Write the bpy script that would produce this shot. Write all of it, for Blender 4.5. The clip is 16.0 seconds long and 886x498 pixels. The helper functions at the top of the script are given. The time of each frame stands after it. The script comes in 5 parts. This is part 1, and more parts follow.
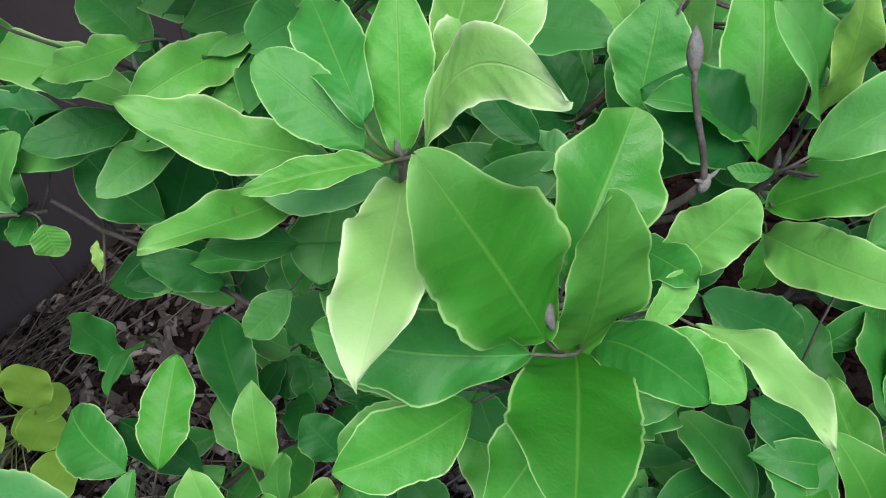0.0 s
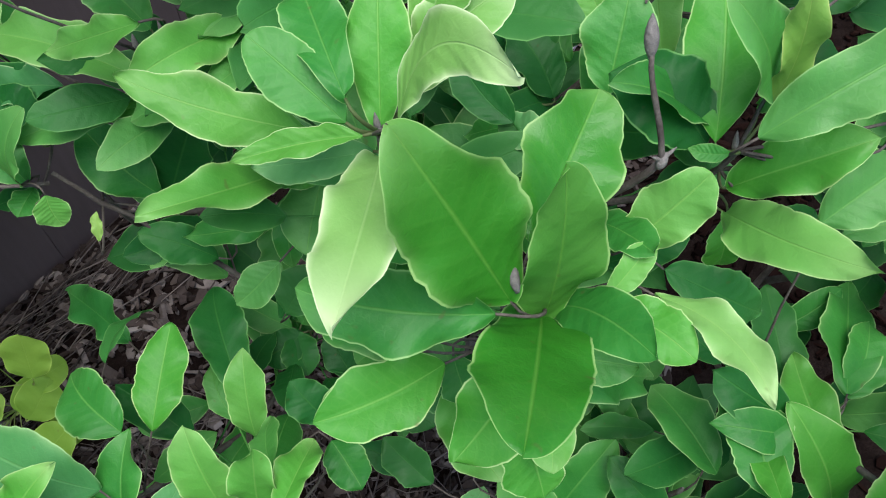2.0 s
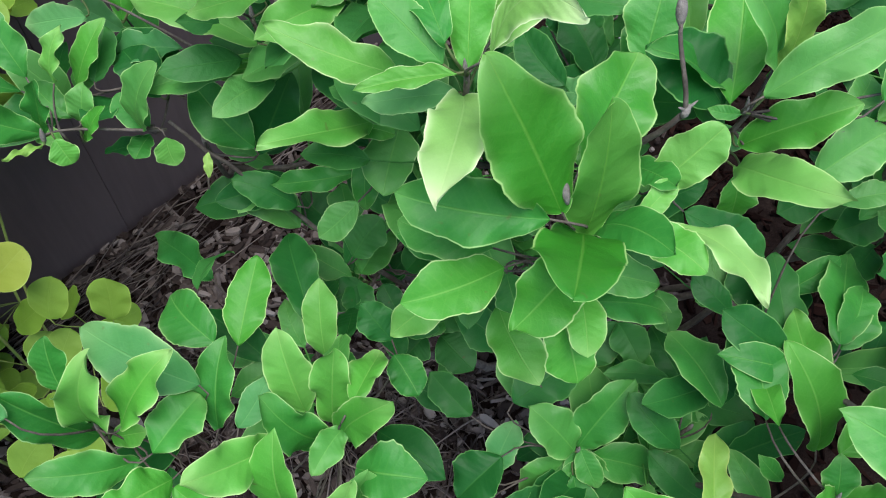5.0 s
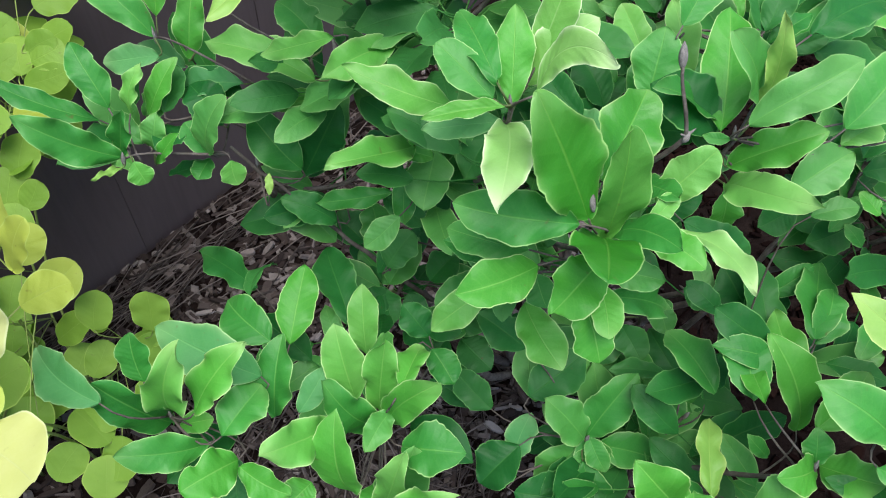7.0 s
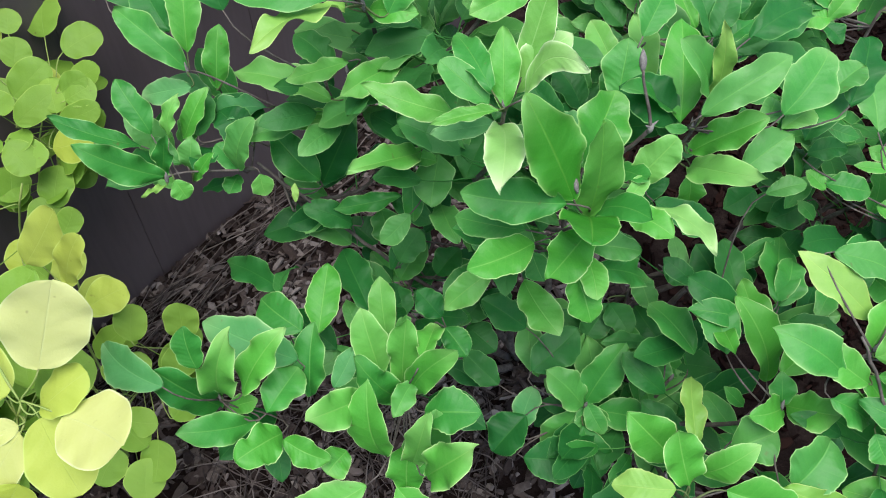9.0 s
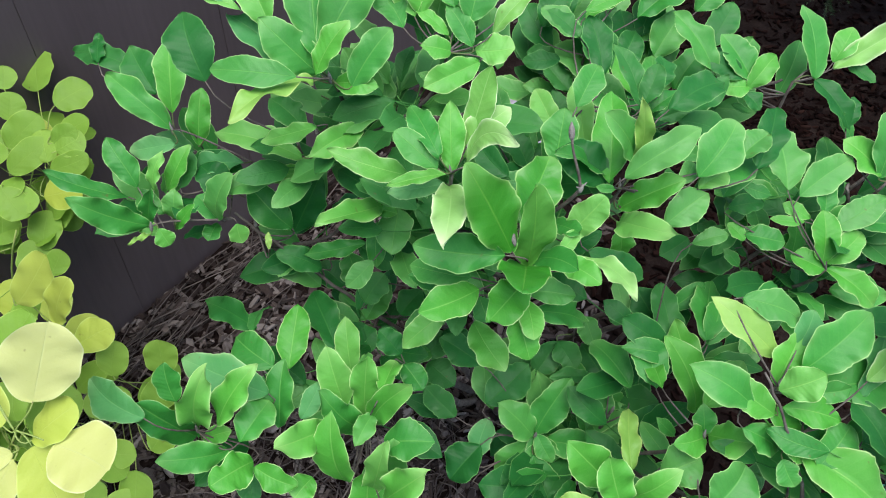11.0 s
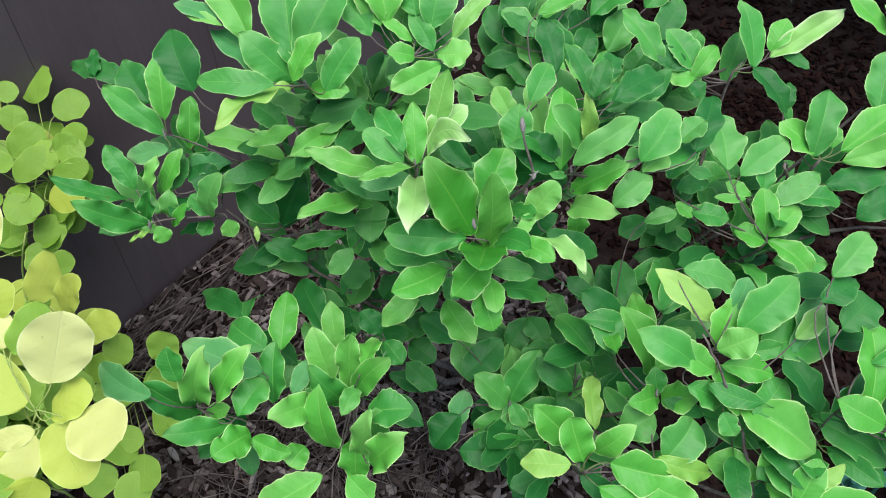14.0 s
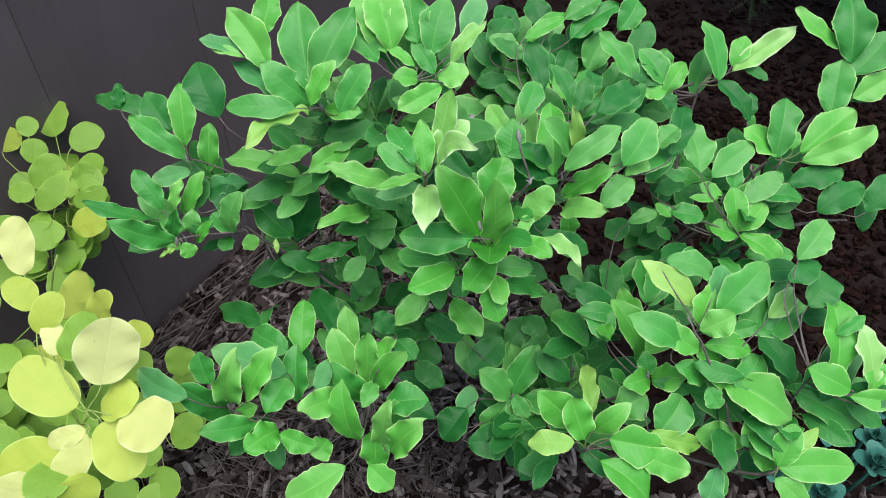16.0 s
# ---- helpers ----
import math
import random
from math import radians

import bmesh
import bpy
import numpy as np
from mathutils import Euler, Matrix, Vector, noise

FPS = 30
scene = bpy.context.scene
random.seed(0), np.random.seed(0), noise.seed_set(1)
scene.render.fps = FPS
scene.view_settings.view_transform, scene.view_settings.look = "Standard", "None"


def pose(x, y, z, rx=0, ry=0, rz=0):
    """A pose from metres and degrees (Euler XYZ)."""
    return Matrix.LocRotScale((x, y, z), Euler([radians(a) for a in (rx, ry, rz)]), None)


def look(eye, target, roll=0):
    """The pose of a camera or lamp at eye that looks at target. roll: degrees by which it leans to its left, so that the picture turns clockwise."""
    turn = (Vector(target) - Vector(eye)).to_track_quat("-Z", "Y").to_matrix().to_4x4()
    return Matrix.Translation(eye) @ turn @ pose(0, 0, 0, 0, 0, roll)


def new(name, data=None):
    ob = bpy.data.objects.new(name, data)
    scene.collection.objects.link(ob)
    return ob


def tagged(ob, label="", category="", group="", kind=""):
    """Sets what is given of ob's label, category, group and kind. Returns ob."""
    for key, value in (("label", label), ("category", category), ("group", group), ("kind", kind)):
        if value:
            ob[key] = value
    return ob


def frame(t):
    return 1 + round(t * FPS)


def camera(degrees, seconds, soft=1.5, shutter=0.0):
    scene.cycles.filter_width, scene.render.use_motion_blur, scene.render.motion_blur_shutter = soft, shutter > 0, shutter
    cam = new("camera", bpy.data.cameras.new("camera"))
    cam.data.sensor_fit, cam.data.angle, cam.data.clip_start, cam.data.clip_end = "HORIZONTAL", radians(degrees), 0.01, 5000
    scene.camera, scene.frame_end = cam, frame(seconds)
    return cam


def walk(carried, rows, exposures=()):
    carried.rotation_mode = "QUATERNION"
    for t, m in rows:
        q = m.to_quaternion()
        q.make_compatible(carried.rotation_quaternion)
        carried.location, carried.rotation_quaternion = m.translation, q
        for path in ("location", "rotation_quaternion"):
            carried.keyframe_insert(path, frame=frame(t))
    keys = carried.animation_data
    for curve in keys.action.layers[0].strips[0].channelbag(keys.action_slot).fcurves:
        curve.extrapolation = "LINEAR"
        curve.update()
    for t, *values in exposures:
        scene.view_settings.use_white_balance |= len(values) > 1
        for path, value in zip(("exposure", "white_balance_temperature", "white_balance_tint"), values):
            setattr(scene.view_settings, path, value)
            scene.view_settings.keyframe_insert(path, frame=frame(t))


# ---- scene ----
cam = camera(61.1, 16.0, 1.1)
PATH = [
    (0, (0.025, 0.008, 1.182), (-0.027, 1.18, -0.438), -0.8),
    (0.5, (0.04, 0.006, 1.184), (-0.024, 1.158, -0.45), -1.5),
    (1, (0.04, 0.013, 1.199), (-0.017, 1.12, -0.465), -1.4),
    (1.5, (0.04, -0.008, 1.198), (-0.017, 1.136, -0.442), -0.6),
    (2, (0.037, -0.017, 1.199), (-0.006, 1.133, -0.437), 0.4),
    (2.5, (0.037, -0.022, 1.206), (-0.025, 1.128, -0.429), 0.2),
    (3, (0.025, -0.041, 1.221), (-0.05, 1.119, -0.406), 0.6),
    (3.5, (0.026, -0.057, 1.232), (-0.067, 1.112, -0.389), 0.6),
    (4, (0.021, -0.076, 1.236), (-0.09, 1.073, -0.398), -0.1),
    (4.2, (0.02, -0.086, 1.235), (-0.089, 1.065, -0.398), 0.3),
    (6.3, (-0.009, -0.189, 1.286), (-0.092, 1.039, -0.291), 2.2),
    (6.5, (-0.015, -0.196, 1.291), (-0.083, 1.033, -0.286), 3.1),
    (7, (-0.032, -0.212, 1.315), (-0.081, 1.037, -0.246), 2.9),
    (7.5, (-0.043, -0.24, 1.336), (-0.092, 1.045, -0.195), 2.5),
    (8, (-0.05, -0.268, 1.358), (-0.105, 1.033, -0.16), 1.3),
    (8.5, (-0.054, -0.294, 1.368), (-0.094, 0.999, -0.157), 0.5),
    (9, (-0.048, -0.312, 1.381), (-0.072, 0.983, -0.143), 0.5),
    (9.5, (-0.039, -0.317, 1.408), (-0.051, 1.001, -0.096), 0.8),
    (9.7, (-0.04, -0.323, 1.416), (-0.046, 1.002, -0.083), 0.9),
    (11.8, (0.011, -0.384, 1.486), (0.042, 0.99, 0.033), 2.8),
    (12, (0.02, -0.388, 1.491), (0.044, 0.986, 0.038), 2.6),
    (12.5, (0.039, -0.394, 1.502), (0.058, 0.951, 0.022), 1.5),
    (13, (0.054, -0.422, 1.514), (0.045, 0.922, 0.033), 0.9),
    (13.5, (0.047, -0.43, 1.519), (0.017, 0.92, 0.043), -0.1),
    (14, (0.014, -0.435, 1.527), (0.045, 0.912, 0.049), 0.4),
    (14.5, (-0.006, -0.454, 1.535), (0.026, 0.864, 0.031), -0.9),
    (15, (-0.019, -0.482, 1.547), (0.049, 0.846, 0.053), 0.3),
    (15.5, (-0.025, -0.505, 1.567), (0.059, 0.877, 0.123), -0.4),
    (16, (-0.032, -0.528, 1.578), (0.063, 0.869, 0.15), -0.0),
]
walk(cam, [(t, look(eye, target, roll)) for t, eye, target, roll in PATH], exposures=[(0.0, 0.74), (4.0, 0.82), (6.5, 0.98), (16.0, 0.98)])

# ---- light ----
world = bpy.data.worlds.new("sky")
scene.world = world
world.use_nodes = True
wn = world.node_tree.nodes
sky = wn.new("ShaderNodeTexSky")
sky.sky_type = "NISHITA"
sky.sun_disc = False
sky.sun_elevation, sky.sun_rotation = radians(74), radians(170)
world.node_tree.links.new(sky.outputs["Color"], wn["Background"].inputs["Color"])
wn["Background"].inputs["Strength"].default_value = 0.12
sun = new("sun", bpy.data.lights.new("sun", "SUN"))
sun.data.energy, sun.data.angle, sun.data.color = 3.0, radians(50), (1.0, 0.97, 0.95)
sun.matrix_world = look((0.12, -0.70, 2.4), (0, 0, 0))
tagged(sun, "hazy sun behind thin cloud", "sun", kind="structure")


# ---- materials ----
def ramp(nodes, points):
    r = nodes.new("ShaderNodeValToRGB")
    while len(r.color_ramp.elements) < len(points):
        r.color_ramp.elements.new(0.5)
    for e, (p, c) in zip(r.color_ramp.elements, points):
        e.position, e.color = p, (*c, 1)
    return r


def maths(nt, op, a, b=None, clamp=False):
    m = nt.nodes.new("ShaderNodeMath")
    m.operation, m.use_clamp = op, clamp
    for i, v in enumerate((a, b)):
        if v is None:
            continue
        if isinstance(v, (int, float)):
            m.inputs[i].default_value = v
        else:
            nt.links.new(v, m.inputs[i])
    return m.outputs[0]


def mixed(nt, fac, a, b, mode="MIX"):
    m = nt.nodes.new("ShaderNodeMix")
    m.data_type, m.blend_type = "RGBA", mode
    for i, v in ((0, fac), (6, a), (7, b)):
        if isinstance(v, (int, float)):
            m.inputs[i].default_value = v
        elif isinstance(v, tuple):
            m.inputs[i].default_value = (*v, 1)
        else:
            nt.links.new(v, m.inputs[i])
    return m.outputs[2]


def noise_node(nt, scale, detail=4.0, rough=0.55, coords=None):
    n = nt.nodes.new("ShaderNodeTexNoise")
    n.inputs["Scale"].default_value, n.inputs["Detail"].default_value, n.inputs["Roughness"].default_value = scale, detail, rough
    if coords is None:
        coords = nt.nodes.new("ShaderNodeTexCoord").outputs["Object"]
    nt.links.new(coords, n.inputs["Vector"])
    return n.outputs["Fac"]


def base_material(name):
    m = bpy.data.materials.new(name)
    m.use_nodes = True
    return m, m.node_tree, m.node_tree.nodes["Principled BSDF"]


def leaf_material(name, dark, light, rim, vein, gloss=0.46, thin=0.28, ribs=9.0, rib_width=0.048, relief=0.16, pallor=0.42, sheen=0.30):
    """A leaf blade: two greens, midrib, side veins, pale margin; thin enough to let light through."""
    m, nt, bsdf = base_material(name)
    mellow = tuple(0.45 * a + 0.55 * b for a, b in zip(light, rim))
    links = nt.links
    uv = nt.nodes.new("ShaderNodeUVMap")
    sep = nt.nodes.new("ShaderNodeSeparateXYZ")
    links.new(uv.outputs[0], sep.inputs[0])
    across = maths(nt, "MULTIPLY", maths(nt, "ABSOLUTE", maths(nt, "SUBTRACT", sep.outputs[0], 0.5)), 2.0)
    along = sep.outputs[1]
    info = nt.nodes.new("ShaderNodeObjectInfo")
    big = noise_node(nt, 38.0, 3.0)
    fine = noise_node(nt, 420.0, 3.0)
    pick = maths(nt, "ADD", maths(nt, "MULTIPLY", info.outputs["Random"], 0.6), maths(nt, "MULTIPLY", maths(nt, "SUBTRACT", big, 0.3), 0.9), clamp=True)
    col = mixed(nt, pick, dark, light)
    col = mixed(nt, maths(nt, "MULTIPLY", fine, 0.35), col, dark)
    # some blades turn yellowish
    tint = maths(nt, "FRACT", maths(nt, "MULTIPLY", info.outputs["Random"], 7.13))
    tint = maths(nt, "MULTIPLY", maths(nt, "MULTIPLY", maths(nt, "SUBTRACT", tint, 0.60, clamp=True), 2.4), maths(nt, "ADD", noise_node(nt, 22.0, 2.0), 0.1), clamp=True)
    col = mixed(nt, maths(nt, "MULTIPLY", tint, 0.55), col, mellow)
    # the side veins run forward from the midrib
    wave = maths(nt, "SINE", maths(nt, "MULTIPLY", maths(nt, "SUBTRACT", maths(nt, "MULTIPLY", along, ribs), maths(nt, "MULTIPLY", across, 1.5)), 6.283))
    rib = maths(nt, "MULTIPLY", maths(nt, "SUBTRACT", wave, 0.80, clamp=True), 1.4, clamp=True)
    col = mixed(nt, maths(nt, "MULTIPLY", rib, 0.16), col, vein)
    mid = maths(nt, "MULTIPLY", maths(nt, "SUBTRACT", rib_width, across, clamp=True), 28.0, clamp=True)
    col = mixed(nt, maths(nt, "MULTIPLY", mid, 0.38), col, vein)
    # the blade pales towards margin and tip, more on some leaves than on others
    wash = maths(nt, "MAXIMUM", maths(nt, "POWER", across, 9.0), maths(nt, "MULTIPLY", maths(nt, "POWER", along, 7.0), 0.9))
    turned = maths(nt, "ADD", maths(nt, "MULTIPLY", info.outputs["Random"], 1.1), maths(nt, "MULTIPLY", maths(nt, "SUBTRACT", noise_node(nt, 16.0, 2.0), 0.5), 2.4))
    wash = maths(nt, "MULTIPLY", wash, maths(nt, "MULTIPLY", turned, pallor, clamp=True), clamp=True)
    col = mixed(nt, wash, col, rim)
    edge = maths(nt, "MULTIPLY", maths(nt, "SUBTRACT", across, 0.945, clamp=True), 36.0, clamp=True)
    col = mixed(nt, maths(nt, "MULTIPLY", edge, maths(nt, "ADD", noise_node(nt, 24.0, 2.0), 0.42, clamp=True)), col, rim)
    net = nt.nodes.new("ShaderNodeTexVoronoi")
    net.feature = "DISTANCE_TO_EDGE"
    net.inputs["Scale"].default_value = 230.0
    links.new(nt.nodes.new("ShaderNodeTexCoord").outputs["Object"], net.inputs["Vector"])
    mesh_vein = maths(nt, "SUBTRACT", 1.0, maths(nt, "MULTIPLY", net.outputs["Distance"], 7.0), clamp=True)
    col = mixed(nt, maths(nt, "MULTIPLY", mesh_vein, 0.04), col, vein)
    # a few brown specks and bruises
    spot = maths(nt, "MULTIPLY", maths(nt, "SUBTRACT", noise_node(nt, 120.0, 1.0), 0.74, clamp=True), 9.0, clamp=True)
    col = mixed(nt, maths(nt, "MULTIPLY", spot, 0.6), col, (0.12, 0.075, 0.03))
    links.new(col, bsdf.inputs["Base Color"])
    links.new(maths(nt, "ADD", maths(nt, "MULTIPLY", big, 0.25), gloss - 0.12), bsdf.inputs["Roughness"])
    bsdf.inputs["Specular IOR Level"].default_value = sheen
    height = maths(nt, "ADD", maths(nt, "MULTIPLY", wave, relief), maths(nt, "ADD", maths(nt, "MULTIPLY", fine, 0.45), maths(nt, "MULTIPLY", big, 1.2)))
    height = maths(nt, "SUBTRACT", maths(nt, "SUBTRACT", height, mid), maths(nt, "MULTIPLY", mesh_vein, 0.09))
    bump = nt.nodes.new("ShaderNodeBump")
    bump.inputs["Strength"].default_value, bump.inputs["Distance"].default_value = 0.4, 0.0012
    links.new(height, bump.inputs["Height"])
    links.new(bump.outputs[0], bsdf.inputs["Normal"])
    through_light = nt.nodes.new("ShaderNodeBsdfTranslucent")
    links.new(mixed(nt, 0.55, col, light), through_light.inputs["Color"])
    mix = nt.nodes.new("ShaderNodeMixShader")
    mix.inputs[0].default_value = thin
    links.new(bsdf.outputs[0], mix.inputs[1])
    links.new(through_light.outputs[0], mix.inputs[2])
    links.new(mix.outputs[0], nt.nodes["Material Output"].inputs["Surface"])
    return m


GREEN = leaf_material("leaf_green", (0.023, 0.180, 0.028), (0.062, 0.325, 0.048), (0.33, 0.58, 0.20), (0.19, 0.47, 0.10))
YOUNG = leaf_material("leaf_young", (0.052, 0.285, 0.029), (0.112, 0.425, 0.056), (0.46, 0.68, 0.26), (0.28, 0.57, 0.13), pallor=0.5)
PALE = leaf_material("leaf_pale", (0.120, 0.350, 0.052), (0.245, 0.495, 0.122), (0.68, 0.82, 0.46), (0.42, 0.68, 0.24), pallor=1.05)
SOFT = leaf_material("leaf_soft", (0.078, 0.300, 0.038), (0.160, 0.445, 0.080), (0.56, 0.74, 0.34), (0.34, 0.61, 0.17), pallor=0.85)
GOLD = leaf_material("leaf_yellowing", (0.140, 0.350, 0.050), (0.260, 0.480, 0.100), (0.50, 0.64, 0.20), (0.40, 0.58, 0.14), pallor=0.6)
OLIVE = leaf_material("leaf_olive", (0.026, 0.198, 0.014), (0.056, 0.300, 0.026), (0.32, 0.55, 0.17), (0.19, 0.45, 0.07), gloss=0.40, pallor=0.5, sheen=0.42)
# Leaf green with the inner shade of the shrub put into its colour.
DEEP = leaf_material("leaf_shaded", (0.011, 0.105, 0.020), (0.028, 0.190, 0.034), (0.14, 0.36, 0.10), (0.07, 0.25, 0.05), sheen=0.22)
DULL = leaf_material("leaf_matt", (0.042, 0.215, 0.058), (0.086, 0.320, 0.092), (0.34, 0.56, 0.24), (0.18, 0.44, 0.15), gloss=0.6, pallor=0.6)
LIME = leaf_material("smoke_leaf_lime", (0.140, 0.292, 0.028), (0.238, 0.410, 0.058), (0.34, 0.50, 0.09), (0.30, 0.46, 0.09), gloss=0.55, thin=0.34, ribs=6.0, rib_width=0.03, pallor=0.25)
LEMON = leaf_material("smoke_leaf_lemon", (0.320, 0.420, 0.045), (0.470, 0.540, 0.095), (0.50, 0.62, 0.16), (0.48, 0.60, 0.17), gloss=0.55, thin=0.34, ribs=6.0, rib_width=0.03, pallor=0.25, relief=0.16)
CREAM = leaf_material("smoke_leaf_cream", (0.480, 0.520, 0.150), (0.600, 0.610, 0.250), (0.62, 0.67, 0.33), (0.59, 0.64, 0.32), gloss=0.5, thin=0.3, ribs=6.0, rib_width=0.03, pallor=0.25, relief=0.16)
TEAL = leaf_material("stonecrop_leaf", (0.012, 0.080, 0.060), (0.035, 0.150, 0.110), (0.06, 0.20, 0.15), (0.05, 0.17, 0.12), gloss=0.6, thin=0.1)


def rough_material(name, colours, scale, fine_scale, rough=0.85, bump_strength=0.6, depth=0.002, random_part=0.0, island=False, sheen=0.2):
    m, nt, bsdf = base_material(name)
    a = noise_node(nt, scale, 5.0, 0.6)
    b = noise_node(nt, fine_scale, 6.0, 0.65)
    f = maths(nt, "ADD", maths(nt, "MULTIPLY", a, 0.65), maths(nt, "MULTIPLY", b, 0.35))
    if random_part:
        src = nt.nodes.new("ShaderNodeNewGeometry").outputs["Random Per Island"] if island else nt.nodes.new("ShaderNodeObjectInfo").outputs["Random"]
        f = maths(nt, "ADD", maths(nt, "MULTIPLY", f, 1 - random_part), maths(nt, "MULTIPLY", src, random_part))
    lo, hi = 0.30, 0.70
    if random_part:
        lo, hi = 0.2, 0.85
    r = ramp(nt.nodes, [(lo + (hi - lo) * i / (len(colours) - 1), c) for i, c in enumerate(colours)])
    nt.links.new(f, r.inputs[0])
    nt.links.new(r.outputs[0], bsdf.inputs["Base Color"])
    nt.links.new(maths(nt, "ADD", maths(nt, "MULTIPLY", b, 0.25), rough - 0.12), bsdf.inputs["Roughness"])
    bsdf.inputs["Specular IOR Level"].default_value = sheen
    bump = nt.nodes.new("ShaderNodeBump")
    bump.inputs["Strength"].default_value, bump.inputs["Distance"].default_value = bump_strength, depth
    nt.links.new(maths(nt, "ADD", a, b), bump.inputs["Height"])
    nt.links.new(bump.outputs[0], bsdf.inputs["Normal"])
    return m


BARK = rough_material("bark", [(0.045, 0.036, 0.032), (0.10, 0.085, 0.075), (0.19, 0.17, 0.15)], 60, 500, 0.8, 0.7, 0.0015)
STALK = rough_material("leaf_stalk", [(0.05, 0.09, 0.025), (0.09, 0.13, 0.045), (0.10, 0.085, 0.05)], 60, 500, 0.6, 0.2, 0.0005)
BUSH_TWIG = rough_material("smoke_twig", [(0.15, 0.22, 0.05), (0.23, 0.31, 0.08), (0.20, 0.19, 0.08)], 50, 500, 0.6, 0.3, 0.0006)
BUD = rough_material("bud_fur", [(0.10, 0.093, 0.085), (0.19, 0.178, 0.165), (0.27, 0.255, 0.235)], 300, 1500, 0.95, 0.8, 0.001)
SOIL = rough_material("soil", [(0.005, 0.003, 0.0025), (0.011, 0.007, 0.006), (0.028, 0.020, 0.017)], 14, 170, 0.95, 1.0, 0.008, sheen=0.05)
CHIP = rough_material("bark_chip", [(0.014, 0.009, 0.008), (0.034, 0.024, 0.021), (0.072, 0.057, 0.051), (0.19, 0.165, 0.155)], 90, 700, 0.9, 0.6, 0.0012, 0.6, True)
STRAW = rough_material("dry_straw", [(0.026, 0.020, 0.018), (0.058, 0.046, 0.042), (0.17, 0.142, 0.128)], 60, 500, 0.85, 0.4, 0.0006, 0.6, True)
NEEDLE = rough_material("juniper_needle", [(0.018, 0.040, 0.018), (0.035, 0.065, 0.028), (0.06, 0.085, 0.03)], 40, 300, 0.7, 0.2, 0.0005, 0.5, True)


def fence_material():
    m, nt, bsdf = base_material("dark_fence_paint")
    co = nt.nodes.new("ShaderNodeTexCoord").outputs["Object"]
    mp = nt.nodes.new("ShaderNodeMapping")
    mp.inputs["Scale"].default_value = (22.0, 22.0, 1.6)
    nt.links.new(co, mp.inputs["Vector"])
    grain = noise_node(nt, 4.0, 6.0, 0.6, mp.outputs[0])
    blot = noise_node(nt, 3.0, 4.0, 0.5, co)
    f = maths(nt, "ADD", maths(nt, "MULTIPLY", grain, 0.4), maths(nt, "MULTIPLY", blot, 0.6))
    r = ramp(nt.nodes, [(0.3, (0.050, 0.038, 0.040)), (0.5, (0.068, 0.052, 0.055)), (0.72, (0.086, 0.067, 0.071))])
    nt.links.new(f, r.inputs[0])
    nt.links.new(r.outputs[0], bsdf.inputs["Base Color"])
    nt.links.new(maths(nt, "ADD", maths(nt, "MULTIPLY", blot, 0.2), 0.45), bsdf.inputs["Roughness"])
    bump = nt.nodes.new("ShaderNodeBump")
    bump.inputs["Strength"].default_value, bump.inputs["Distance"].default_value = 0.25, 0.001
    nt.links.new(grain, bump.inputs["Height"])
    nt.links.new(bump.outputs[0], bsdf.inputs["Normal"])
    return m


FENCE = fence_material()


# ---- building helpers ----
def mesh_of(name, verts, faces, material, uvs=None, smooth=True):
    me = bpy.data.meshes.new(name)
    me.from_pydata([tuple(v) for v in verts], [], faces)
    me.materials.append(material)
    if smooth:
        me.polygons.foreach_set("use_smooth", [True] * len(me.polygons))
    if uvs is not None:
        layer = me.uv_layers.new(name="UVMap")
        idx = np.empty(len(me.loops), dtype=np.int32)
        me.loops.foreach_get("vertex_index", idx)
        layer.data.foreach_set("uv", np.asarray(uvs, dtype=np.float32)[idx].ravel())
    me.update()
    return me


def part(name, me, parent, label=""):
    ob = new(name, me)
    ob.parent = parent
    return tagged(ob, label)


def tube(verts, faces, points, radii, sides=7):
    """Adds a tapered tube along points to the lists."""
    pts = [Vector(p) for p in points]
    ref = Vector((0.31, 0.2, 0.93))
    start = len(verts)
    for i, p in enumerate(pts):
        d = (pts[min(i + 1, len(pts) - 1)] - pts[max(i - 1, 0)]).normalized()
        if abs(d.dot(ref)) > 0.97:
            ref = Vector((0.9, -0.3, 0.1))
        x = d.cross(ref).normalized()
        y = d.cross(x)
        for k in range(sides):
            a = 2 * math.pi * k / sides
            verts.append(p + (x * math.cos(a) + y * math.sin(a)) * radii[i])
    for i in range(len(pts) - 1):
        for k in range(sides):
            a, b = start + i * sides + k, start + i * sides + (k + 1) % sides
            faces.append((a, b, b + sides, a + sides))
    faces.append(tuple(start + k for k in range(sides))[::-1])
    faces.append(tuple(start + (len(pts) - 1) * sides + k for k in range(sides)))


def curve_points(a, b, c, d, n):
    """n + 1 points of the Bezier curve a, b, c, d."""
    a, b, c, d = Vector(a), Vector(b), Vector(c), Vector(d)
    return [a * (1 - s) ** 3 + b * 3 * s * (1 - s) ** 2 + c * 3 * s * s * (1 - s) + d * s ** 3 for s in (i / n for i in range(n + 1))]


FACING = Vector((0.0, -0.50, 0.87))
UPWARD = Vector((0.0, 0.25, 1.0))


def smooth(a):
    a = min(1.0, max(0.0, a))
    return a * a * (3 - 2 * a)


